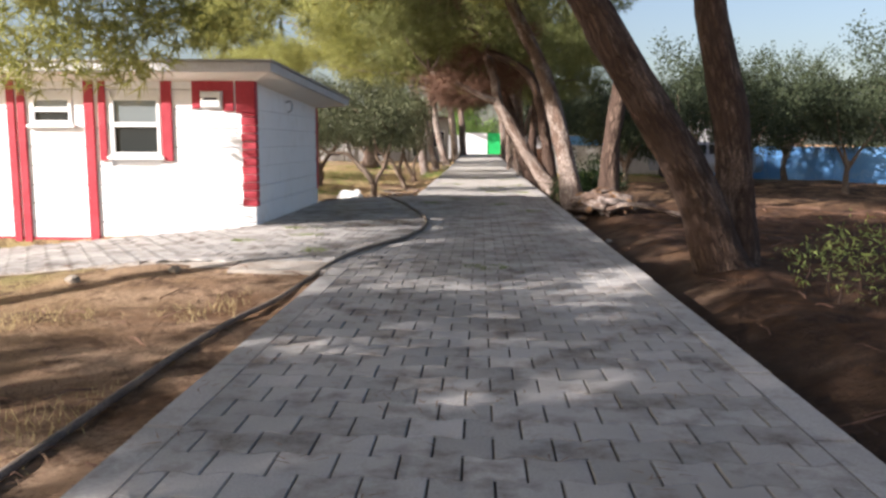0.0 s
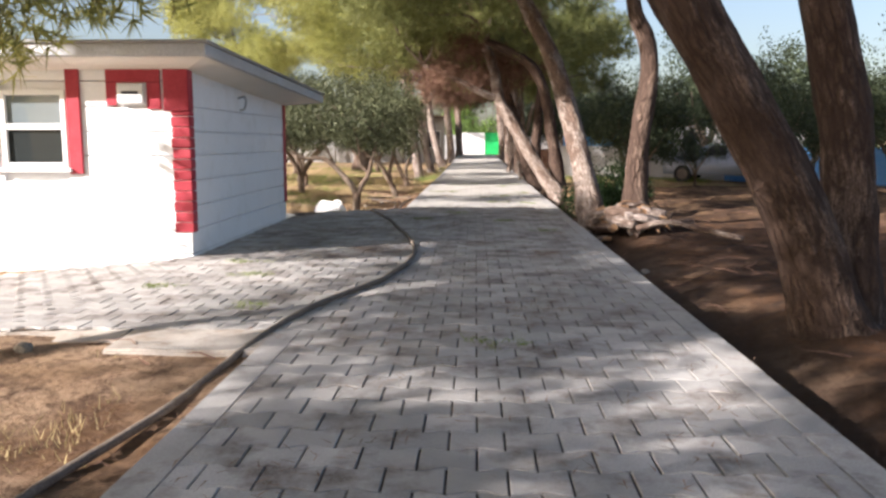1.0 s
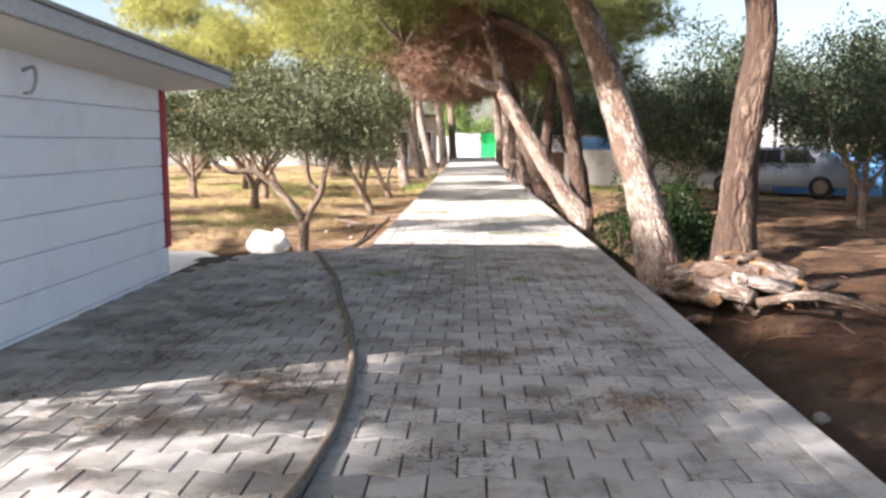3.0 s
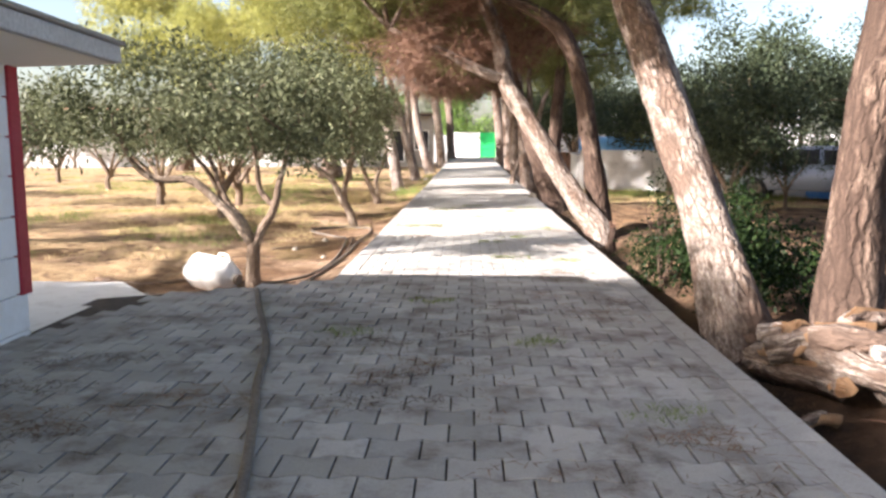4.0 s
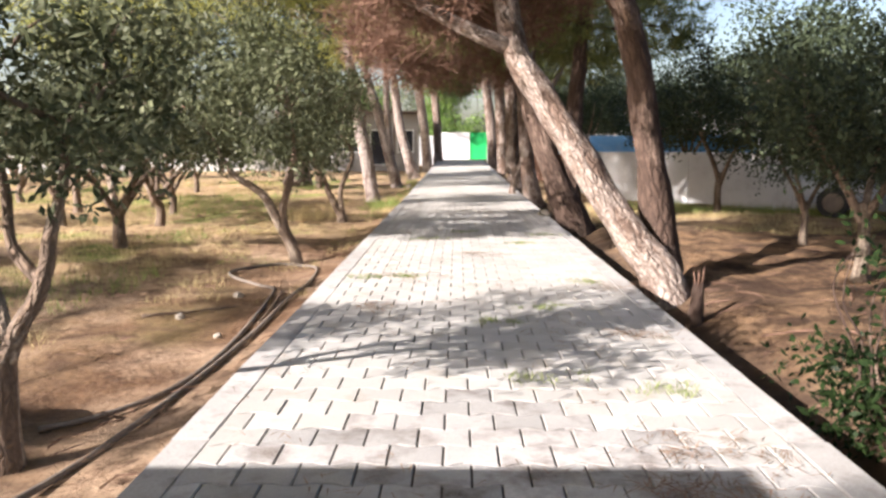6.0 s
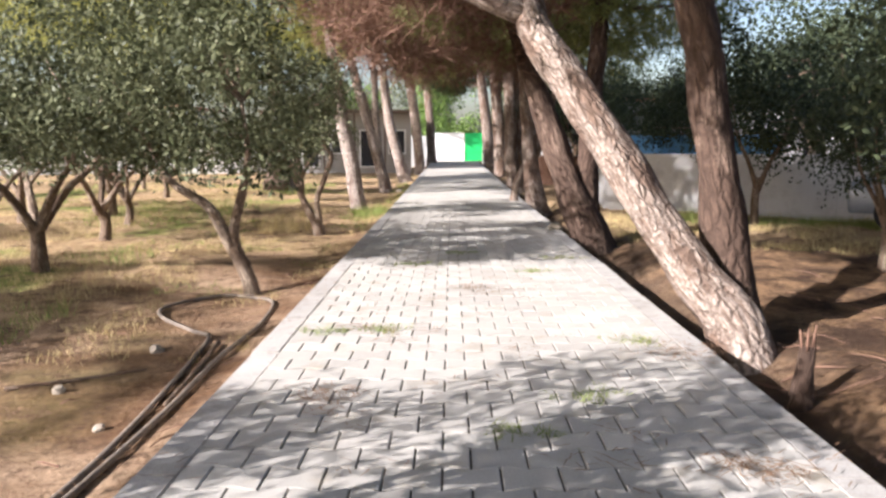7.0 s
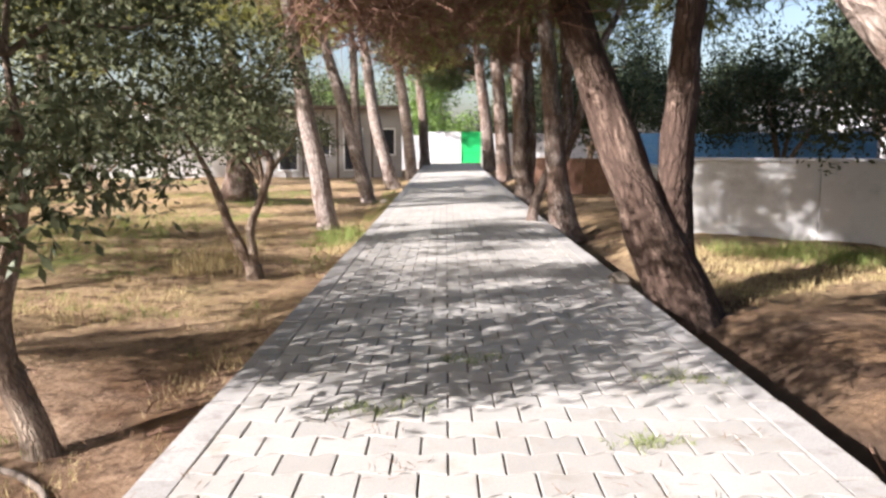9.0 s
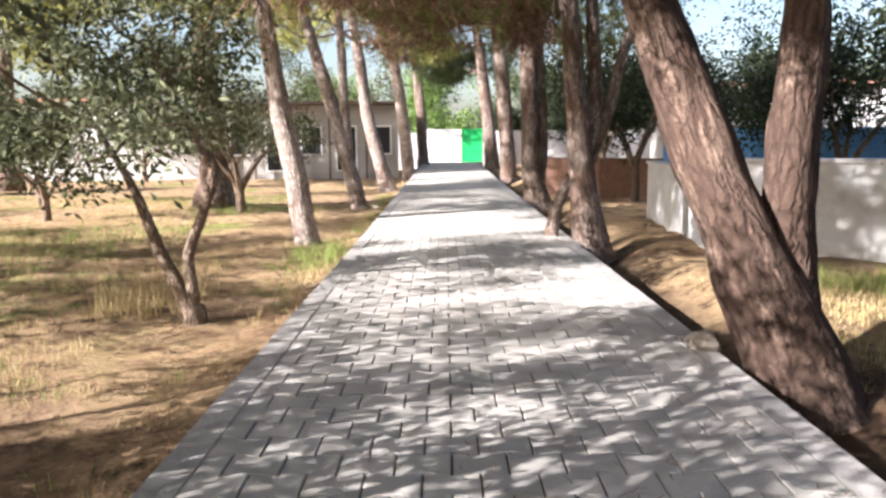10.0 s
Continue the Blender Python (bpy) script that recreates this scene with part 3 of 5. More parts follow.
# ---- trees ----


def spray(clumps, density, rng, kind, length, width, per):
    """Leaves or needles in uneven clumps, as one array of triangles. clumps: (x, y, z, radius, flatness)."""
    C = []
    for x, y, z, r, flat in clumps:
        n = int(density * r * r)
        d = rng.normal(size=(n, 3))
        d /= np.linalg.norm(d, axis=1)[:, None]
        rad = r * (0.35 + 0.65 * rng.random(n) ** 0.6)
        lump = 1 + 0.45 * np.sin(d[:, 0] * 5 + x * 3) * np.sin(d[:, 1] * 5 + y * 2) * np.sin(d[:, 2] * 4 + z)
        p = d * (rad * lump)[:, None]
        p[:, 2] *= flat
        C.append(np.c_[p + (x, y, z), d])
    C = np.concatenate(C)
    n = len(C)
    pos, out = np.repeat(C[:, :3], per, 0), np.repeat(C[:, 3:], per, 0)
    if kind == "needle":
        way = out * 0.5 + rng.normal(size=(n * per, 3)) * 0.8 + (0, 0, 0.15)
    else:
        way = out * 0.3 + rng.normal(size=(n * per, 3))
        pos = pos + rng.normal(size=(n * per, 3)) * length * 1.1
    way /= np.linalg.norm(way, axis=1)[:, None] + 1e-6
    across = np.cross(way, rng.normal(size=(n * per, 3)))
    across /= np.linalg.norm(across, axis=1)[:, None] + 1e-6
    L = length * (0.6 + 0.8 * rng.random(n * per))[:, None]
    W = width * (0.7 + 0.6 * rng.random(n * per))[:, None]
    if kind == "needle":
        v = np.stack([pos - across * W * 0.5, pos + across * W * 0.5, pos + way * L], 1).reshape(-1, 3)
        return v, np.arange(len(v)).reshape(-1, 3), 3
    v = np.stack([pos, pos + way * L * 0.5 + across * W * 0.5, pos + way * L, pos + way * L * 0.5 - across * W * 0.5], 1).reshape(-1, 3)
    return v, np.arange(len(v)).reshape(-1, 4), 4


def limb(a, b, r, seed, mat, droop=0.0):
    a, b = Vector(a), Vector(b)
    rg = random.Random(seed)
    mid = [a.lerp(b, f) + Vector((rg.uniform(-1, 1), rg.uniform(-1, 1), rg.uniform(-0.6, 1) - droop)) * (b - a).length * 0.09 for f in (0.35, 0.7)]
    return tube([a, *mid, b], [r, r * 0.75, r * 0.5, r * 0.18], 7, 0.1, seed, 4, mat, "branch")


def tree(name, label, stems, clumps, leaf, bark, seed, density, length, width, per, kind, dead=(), limbs=None, extra=(), flare=0.45, sides=18, bark2=None):
    """stems: (points, radii); clumps: the crown, each reached by a limb; dead: brown clumps; extra: further limbs (points, radii)."""
    rng = np.random.default_rng(seed)
    base = stems[0][0][0]
    t = empty(name, 0, 0, 0, label, "tree", kind="")
    for i, (pts, radii) in enumerate(stems):
        child("trunk" if i == 0 else "stem", tube(pts, radii, sides, 0.16, seed + i, 6, bark2 if i and bark2 else bark, flare=flare if i == 0 else 0.1), t)
    for pts, radii in extra:
        child("branch", tube(pts, radii, 9, 0.15, seed + 3, 5, bark), t)
    anchors = [Vector(p) for pts, _ in (*stems, *extra) for p in smooth_line(pts, 4)[len(pts) * 2:]]
    if clumps:
        order = sorted(clumps, key=lambda c: -c[3])
        for i, c in enumerate(order[:limbs if limbs is not None else 9]):
            q = Vector(c[:3])
            a = min(anchors, key=lambda p: (p - q).length + (3 if p.z > q.z + 0.5 else 0))
            if (a - q).length > 0.25:
                child("branch", limb(a, q, 0.035 + 0.012 * c[3] if kind == "needle" else 0.022, seed * 31 + i, bark), t)
        v, f, k = spray(clumps, density, rng, kind, length, width, per)
        child("crown", mesh_arrays("crown", v, f, leaf, k), t)
    if dead:
        v, f, k = spray(dead, density * 0.45, rng, "needle", length * 1.1, width * 0.8, per)
        child("dead_needles", mesh_arrays("dead_needles", v, f, "dead_needle", k), t, "dry brown needles and twigs")
        tw_v, tw_f = [], []
        for x, y, z, r, flat in dead:
            for _ in range(int(110 * r)):
                a = Vector((x, y, z)) + Vector(rng.normal(size=3)) * r * 0.35
                b = a + Vector((rng.normal(), rng.normal(), rng.normal() * 0.6 - 0.25)).normalized() * r * rng.uniform(0.8, 2.0)
                w = Vector(rng.normal(size=3)).cross(b - a).normalized() * rng.uniform(0.004, 0.011)
                u = (b - a).cross(w).normalized() * 0.008
                o = len(tw_v)
                tw_v += [a + w, a - w * 0.5 + u, a - w * 0.5 - u, b]
                tw_f += [(o, o + 1, o + 3), (o + 1, o + 2, o + 3), (o + 2, o, o + 3)]
        tagged(child("twig_mass", mesh_of("twig_mass", tw_v, tw_f, "twig"), t), kind="stuff")
    return t


def cloud(seed, box_lo, box_hi, n, r0, r1, flat=0.6):
    rg = random.Random(seed)
    return [(rg.uniform(box_lo[0], box_hi[0]), rg.uniform(box_lo[1], box_hi[1]), rg.uniform(box_lo[2], box_hi[2]), rg.uniform(r0, r1), flat) for _ in range(n)]


def open_verge(clumps):
    """Crown clumps with two in three left out where their shade falls on the open verge beside the path."""
    reach = lambda c: c[0] + 1.79 * c[2]
    return [c for i, c in enumerate(clumps) if reach(c) > 0.7 or i % 3 == 0 or (reach(c) > -0.9 and (i % 3 == 1 or c[1] + c[2] < 8.3))]


def plane_pts(y, xz, lean=0.0, up=()):
    """Stem points in an upright plane that leans along the path by lean metres a metre."""
    return [(x, y + lean * max(z, 0), z) for x, z in xz] + list(up)


LEAN_L = "old pine with scaly reddish bark leaning over the path"


def pine(stems, clumps, seed, label=LEAN_L, dead=(), extra=(), leaf="pine", limbs=9, density=330, bark="bark", bark2=None, per=8, length=0.2, width=0.019):
    return tagged(tree("pine_tree", label, stems, clumps, leaf, bark, seed, density, length, width, per, "needle", dead, limbs, extra, bark2=bark2), group="pines along the path")


# right row
# crowns 11 and 12 are out of view, spread wide to cut skylight and sun
pine([([(3.75, 9.75, -0.45), (3.6, 9.72, -0.2), (3.32, 9.6, 0.5), (2.97, 9.4, 1.1), (2.64, 9.25, 1.57), (2.32, 9.1, 2.0), (2.05, 9.0, 2.4), (1.5, 9.1, 3.4), (1.1, 9.4, 4.6)], [0.3, 0.24, 0.22, 0.2, 0.19, 0.13]),
      ([(3.8, 9.9, -0.3), (3.76, 9.9, 0.48), (3.71, 9.9, 1.08), (3.63, 9.9, 1.58), (3.52, 9.9, 2.08), (3.4, 9.9, 2.6), (3.25, 9.95, 3.6), (3.0, 10.0, 5.0)], [0.24, 0.2, 0.18, 0.14])],
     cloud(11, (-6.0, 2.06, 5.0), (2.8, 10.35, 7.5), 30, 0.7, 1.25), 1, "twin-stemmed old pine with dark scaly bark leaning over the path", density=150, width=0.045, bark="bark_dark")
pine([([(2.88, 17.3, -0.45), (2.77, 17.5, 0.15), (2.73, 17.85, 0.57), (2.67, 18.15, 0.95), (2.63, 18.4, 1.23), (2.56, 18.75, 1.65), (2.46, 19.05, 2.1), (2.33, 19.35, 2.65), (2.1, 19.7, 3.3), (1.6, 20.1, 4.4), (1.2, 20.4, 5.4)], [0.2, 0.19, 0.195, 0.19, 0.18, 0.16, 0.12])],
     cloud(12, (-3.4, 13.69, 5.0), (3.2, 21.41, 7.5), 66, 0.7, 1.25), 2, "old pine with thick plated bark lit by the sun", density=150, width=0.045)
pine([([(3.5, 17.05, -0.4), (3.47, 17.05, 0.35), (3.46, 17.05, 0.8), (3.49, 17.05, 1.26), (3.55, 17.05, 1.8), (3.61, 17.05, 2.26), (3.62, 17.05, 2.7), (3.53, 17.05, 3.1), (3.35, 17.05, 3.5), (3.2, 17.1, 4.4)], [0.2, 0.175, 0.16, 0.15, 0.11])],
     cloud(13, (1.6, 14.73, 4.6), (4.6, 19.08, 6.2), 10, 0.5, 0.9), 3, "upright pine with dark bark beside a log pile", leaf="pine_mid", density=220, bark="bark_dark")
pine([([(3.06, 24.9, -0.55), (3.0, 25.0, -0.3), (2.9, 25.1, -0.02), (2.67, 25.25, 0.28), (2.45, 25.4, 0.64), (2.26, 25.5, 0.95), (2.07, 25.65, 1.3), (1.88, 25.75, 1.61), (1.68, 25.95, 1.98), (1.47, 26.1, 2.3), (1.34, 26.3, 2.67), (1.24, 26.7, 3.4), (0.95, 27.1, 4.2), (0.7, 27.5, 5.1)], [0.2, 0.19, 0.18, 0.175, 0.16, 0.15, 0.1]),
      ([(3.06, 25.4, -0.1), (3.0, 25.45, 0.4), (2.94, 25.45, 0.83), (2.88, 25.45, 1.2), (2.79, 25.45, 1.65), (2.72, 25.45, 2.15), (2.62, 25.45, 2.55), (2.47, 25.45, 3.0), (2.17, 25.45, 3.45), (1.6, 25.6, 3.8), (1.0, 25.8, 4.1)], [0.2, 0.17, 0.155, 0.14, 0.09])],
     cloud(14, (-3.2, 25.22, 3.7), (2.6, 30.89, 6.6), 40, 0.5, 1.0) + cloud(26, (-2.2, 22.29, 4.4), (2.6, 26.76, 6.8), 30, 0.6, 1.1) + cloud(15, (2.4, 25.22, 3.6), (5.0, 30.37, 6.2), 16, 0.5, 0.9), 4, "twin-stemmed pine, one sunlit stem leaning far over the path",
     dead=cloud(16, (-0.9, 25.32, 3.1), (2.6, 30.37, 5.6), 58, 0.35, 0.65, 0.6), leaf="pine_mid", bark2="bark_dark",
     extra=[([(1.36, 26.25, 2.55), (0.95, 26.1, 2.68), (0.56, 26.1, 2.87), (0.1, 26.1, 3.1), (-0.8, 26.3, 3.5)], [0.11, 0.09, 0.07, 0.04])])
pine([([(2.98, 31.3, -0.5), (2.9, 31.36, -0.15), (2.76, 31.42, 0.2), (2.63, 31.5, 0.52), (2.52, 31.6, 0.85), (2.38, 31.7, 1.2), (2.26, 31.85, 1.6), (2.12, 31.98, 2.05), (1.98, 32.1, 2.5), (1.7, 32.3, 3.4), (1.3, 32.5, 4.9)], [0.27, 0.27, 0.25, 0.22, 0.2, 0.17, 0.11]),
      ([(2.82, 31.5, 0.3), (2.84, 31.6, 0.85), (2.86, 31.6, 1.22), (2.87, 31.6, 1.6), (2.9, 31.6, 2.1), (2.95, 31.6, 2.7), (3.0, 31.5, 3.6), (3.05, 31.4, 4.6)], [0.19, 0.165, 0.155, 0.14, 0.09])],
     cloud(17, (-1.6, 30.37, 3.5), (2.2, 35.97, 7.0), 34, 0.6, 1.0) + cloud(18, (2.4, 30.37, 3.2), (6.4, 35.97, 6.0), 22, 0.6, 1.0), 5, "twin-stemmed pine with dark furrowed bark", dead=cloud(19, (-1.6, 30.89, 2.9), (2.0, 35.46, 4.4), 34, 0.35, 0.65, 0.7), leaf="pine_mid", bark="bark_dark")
pine([(plane_pts(37.7, [(2.72, -0.35), (2.68, -0.05), (2.57, 0.6), (2.54, 1.0), (2.45, 1.8), (2.39, 2.59), (2.31, 3.35)], 0.0, [(2.1, 38, 5.0)]), [0.25, 0.21, 0.17, 0.14, 0.1]),
      (plane_pts(37.8, [(2.6, 1.2), (2.73, 1.8), (2.7, 2.6), (2.66, 3.35)], 0.0, [(2.7, 38, 4.4)]), [0.11, 0.1, 0.06]),
      (plane_pts(37.8, [(2.66, 1.1), (2.92, 1.8), (3.14, 2.74)], 0.0, [(3.6, 38, 3.6)]), [0.09, 0.075, 0.05]),
      (plane_pts(38.2, [(2.15, -0.2), (2.25, 0.4), (2.46, 0.91)]), [0.11, 0.09, 0.07])],
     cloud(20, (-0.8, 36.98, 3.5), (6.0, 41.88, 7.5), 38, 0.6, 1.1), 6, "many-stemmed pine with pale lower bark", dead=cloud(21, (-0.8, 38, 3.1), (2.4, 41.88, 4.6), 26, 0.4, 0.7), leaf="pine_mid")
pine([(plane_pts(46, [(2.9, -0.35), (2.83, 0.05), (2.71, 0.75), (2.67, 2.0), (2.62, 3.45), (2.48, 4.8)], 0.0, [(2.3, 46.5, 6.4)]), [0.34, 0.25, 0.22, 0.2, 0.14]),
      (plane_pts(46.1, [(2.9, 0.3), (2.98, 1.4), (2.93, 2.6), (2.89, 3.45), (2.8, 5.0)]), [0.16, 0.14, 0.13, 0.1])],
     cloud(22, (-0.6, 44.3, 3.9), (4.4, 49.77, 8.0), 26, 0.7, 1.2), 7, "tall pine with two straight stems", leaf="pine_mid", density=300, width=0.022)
pine([(plane_pts(57, [(3.1, -0.2), (3.02, 0.32), (2.79, 3.55), (2.58, 5.64)], 0.0, [(2.4, 57, 8)]), [0.36, 0.28, 0.25, 0.14])],
     cloud(23, (-0.5, 53.9, 5.0), (4.2, 60, 9.5), 18, 0.8, 1.4), 8, "tall pine in shade near the gate", density=220, width=0.03, length=0.26)
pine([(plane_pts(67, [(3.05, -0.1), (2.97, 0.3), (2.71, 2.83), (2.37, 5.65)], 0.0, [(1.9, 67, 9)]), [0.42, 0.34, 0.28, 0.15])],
     cloud(24, (-0.8, 64, 4.6), (4.4, 70.12, 10.5), 18, 0.9, 1.6), 9, "tall dark pine beside the gate", leaf="pine_shaded", density=220, width=0.03, length=0.26)
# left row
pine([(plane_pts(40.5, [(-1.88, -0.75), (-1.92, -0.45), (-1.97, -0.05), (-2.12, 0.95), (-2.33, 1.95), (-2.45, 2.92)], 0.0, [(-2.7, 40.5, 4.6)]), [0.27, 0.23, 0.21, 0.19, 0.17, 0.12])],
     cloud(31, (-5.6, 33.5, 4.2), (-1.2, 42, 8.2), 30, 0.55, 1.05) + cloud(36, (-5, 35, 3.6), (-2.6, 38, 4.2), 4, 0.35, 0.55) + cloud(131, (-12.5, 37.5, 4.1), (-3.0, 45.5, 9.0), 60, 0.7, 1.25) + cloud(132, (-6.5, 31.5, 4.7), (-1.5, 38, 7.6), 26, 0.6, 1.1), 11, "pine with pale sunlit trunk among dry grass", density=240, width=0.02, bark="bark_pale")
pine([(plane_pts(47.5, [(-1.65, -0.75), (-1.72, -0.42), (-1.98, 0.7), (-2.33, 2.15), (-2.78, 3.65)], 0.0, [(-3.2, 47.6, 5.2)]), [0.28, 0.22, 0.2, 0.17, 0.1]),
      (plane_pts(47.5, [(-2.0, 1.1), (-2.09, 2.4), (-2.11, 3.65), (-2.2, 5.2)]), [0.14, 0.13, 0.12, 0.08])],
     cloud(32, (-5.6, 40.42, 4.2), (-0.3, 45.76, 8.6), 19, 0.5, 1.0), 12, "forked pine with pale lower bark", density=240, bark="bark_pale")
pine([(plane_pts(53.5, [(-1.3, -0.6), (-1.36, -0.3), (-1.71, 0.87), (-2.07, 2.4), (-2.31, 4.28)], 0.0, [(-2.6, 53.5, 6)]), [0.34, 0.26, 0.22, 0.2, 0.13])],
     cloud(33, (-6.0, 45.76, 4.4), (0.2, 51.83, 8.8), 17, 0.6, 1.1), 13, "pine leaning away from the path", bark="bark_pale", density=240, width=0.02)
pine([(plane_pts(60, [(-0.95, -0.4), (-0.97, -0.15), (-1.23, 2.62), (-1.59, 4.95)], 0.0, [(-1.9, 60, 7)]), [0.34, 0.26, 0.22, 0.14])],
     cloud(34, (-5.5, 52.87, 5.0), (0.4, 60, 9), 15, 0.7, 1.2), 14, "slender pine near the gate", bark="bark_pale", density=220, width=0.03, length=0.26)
pine([(plane_pts(69, [(-0.58, -0.1), (-0.61, 0.25), (-0.72, 2.94), (-0.98, 5.89)], 0.0, [(-1.2, 69, 9)]), [0.34, 0.28, 0.24, 0.15])],
     cloud(35, (-7, 63, 6.5), (-0.6, 70.12, 10.5), 16, 0.9, 1.5), 15, "dark pine beside the gate with a side branch", density=200, width=0.03, length=0.26,
     extra=[([(-0.9, 69, 5.3), (-0.35, 69, 6.1), (-0.02, 69, 6.6)], [0.14, 0.11, 0.06])])
pine([(plane_pts(47.7, [(-5.7, -0.3), (-5.65, 1.2), (-5.7, 2.6)], 0.0, [(-5.9, 47.7, 5)]), [0.42, 0.34, 0.3, 0.2])],
     cloud(37, (-8, 44.79, 5.2), (-3.6, 50.8, 9.0), 16, 0.8, 1.3), 16, "thick dark pine in the orchard", density=260, width=0.024)
for k, (x, y) in enumerate(((-15.0, 54.5),)):
    pine([([(x, y, -0.2), (x + 0.1, y, 3.0), (x + 0.3, y, 7.5)], [0.36, 0.3, 0.15])], cloud(44 + k, (x - 3.4, y - 2.5, 4.6), (x + 3.4, y + 2.5, 12.0), 34, 1.0, 1.7), 24 + k, "tall pine behind the olive trees", density=120, width=0.04, length=0.32)
# pines beside the hut and behind the start of the path: the first hangs boughs into view, the next two are unseen,
# added to shade the paving
# its clouds 41 and 46 to 48 stay out of view, set to shape shadows
pine([([(-9.5, 4.11, -0.9), (-9.4, 4.22, 2.0), (-9.0, 4.73, 4.0), (-7.5, 6.69, 5.0), (-5.0, 9.3, 4.5)], [0.26, 0.2, 0.1, 0.035, 0.025])],
     [(-4.9, 10.56, 2.35, 0.5, 0.6), (-4.2, 10.77, 2.55, 0.5, 0.6), (-3.6, 10.88, 2.8, 0.42, 0.6), (-3.1, 10.98, 2.95, 0.3, 0.6), (-5.0, 10.35, 2.0, 0.35, 0.8), (-4.4, 10.56, 2.1, 0.3, 0.8), (-5.4, 10.35, 2.75, 0.6, 0.6), (-4.5, 10.56, 3.0, 0.6, 0.6), (-3.8, 10.67, 3.25, 0.5, 0.6), (-3.9, 10.67, 2.2, 0.25, 0.9), (-5.6, 10.45, 2.1, 0.4, 0.8)] + [(-2.2, 10.88, 2.8, 0.4, 0.7), (-1.8, 10.98, 2.9, 0.3, 0.7), (-2.6, 10.77, 2.65, 0.35, 0.7), (-3.5, 10.67, 2.45, 0.5, 0.7), (-3.0, 10.88, 2.65, 0.42, 0.7), (-3.3, 10.77, 2.95, 0.5, 0.7), (-2.75, 10.98, 2.9, 0.35, 0.7), (-3.9, 10.56, 2.35, 0.48, 0.7), (-4.3, 10.35, 2.7, 0.55, 0.7), (-3.6, 10.56, 2.1, 0.25, 1.1)] + open_verge(cloud(41, (-8.0, 3.7, 4.2), (-1.2, 8.88, 7.0), 82, 0.35, 0.8)) + open_verge(cloud(46, (-9.6, 3.09, 4.4), (-7.0, 5.76, 6.2), 34, 0.35, 0.8)) + cloud(47, (-8.2, 8.3, 4.9), (-6.9, 13.75, 5.6), 110, 0.32, 0.5) + cloud(48, (-9.6, 5.76, 4.8), (-7.6, 7.62, 5.6), 12, 0.35, 0.65), 21, "pine with drooping boughs in front of the hut", density=230, width=0.022)
pine([([(-8.0, 1.54, -0.6), (-7.9, 1.65, 2.0), (-7.6, 1.85, 4.6)], [0.3, 0.24, 0.13])], open_verge(cloud(42, (-10.0, -2, 3.2), (-4.6, 2.26, 6.5), 125, 0.35, 0.85)), 22, "unseen broad pine added to shade the path", limbs=8, density=160, width=0.032)
pine([([(-8.4, -4, -0.6), (-8.3, -4, 2.0), (-8.0, -3.8, 4.6)], [0.3, 0.24, 0.13])], open_verge(cloud(43, (-11.5, -7, 3.2), (-5.0, -1.5, 6.5), 72, 0.4, 0.9)), 23, "unseen broad pine added to shade the path", limbs=8, density=190, width=0.032)

# unseen pine, added to streak the orchard soil with shade
pine([([(-13.0, 15.5, -0.6), (-12.9, 15.6, 2.2), (-12.4, 16.0, 4.6)], [0.32, 0.26, 0.14])],
     cloud(63, (-15.0, 13.5, 4.6), (-11.2, 16.0, 5.6), 18, 0.35, 0.6, 0.35) + cloud(64, (-16.0, 17.0, 4.8), (-11.5, 25.5, 5.8), 24, 0.35, 0.7, 0.35), 24, "unseen broad pine added behind the hut to shade the orchard", limbs=5, density=210, width=0.03)


def olive(stems, clumps, seed, label="gnarled olive tree with grey-green leaves on dry ground", leaf="olive", density=1500, length=0.085, width=0.026, per=7, bark="bark_olive", group="olive trees"):
    return tagged(tree("olive_tree", label, stems, clumps, leaf, bark, seed, density / per, length, width, per, "leaf", flare=0.5, sides=10), group=group)


olive([([(-1.89, 20.6, -0.55), (-1.89, 20.6, -0.1), (-1.87, 20.6, 0.24)], [0.1, 0.08, 0.075]),
       ([(-1.87, 20.6, 0.18), (-1.76, 20.6, 0.4), (-1.65, 20.6, 0.56), (-1.58, 20.6, 0.75), (-1.55, 20.6, 0.91), (-1.46, 20.6, 1.2), (-1.42, 20.6, 1.5)], [0.06, 0.048, 0.037, 0.02]),
       ([(-1.88, 20.6, 0.22), (-2.05, 20.5, 0.5), (-2.29, 20.5, 0.74), (-2.58, 20.5, 0.97), (-2.99, 20.5, 0.98), (-3.27, 20.5, 1.2), (-3.4, 20.4, 1.6)], [0.065, 0.055, 0.043, 0.02]),
       ([(-1.6, 20.6, 0.64), (-1.79, 20.65, 0.85), (-1.84, 20.7, 1.2), (-1.95, 20.7, 1.7)], [0.038, 0.03, 0.015]),
       ([(-1.88, 20.65, 0.1), (-2.1, 21.0, 0.4), (-2.45, 21.4, 0.7), (-2.8, 21.8, 1.3)], [0.055, 0.043, 0.02])],
      cloud(51, (-4.15, 19.2, 1.4), (-1.15, 21.45, 2.4), 38, 0.18, 0.44, 0.7), 51, "spreading olive tree with crooked branches at the forecourt's edge", density=2200, length=0.085, width=0.03)
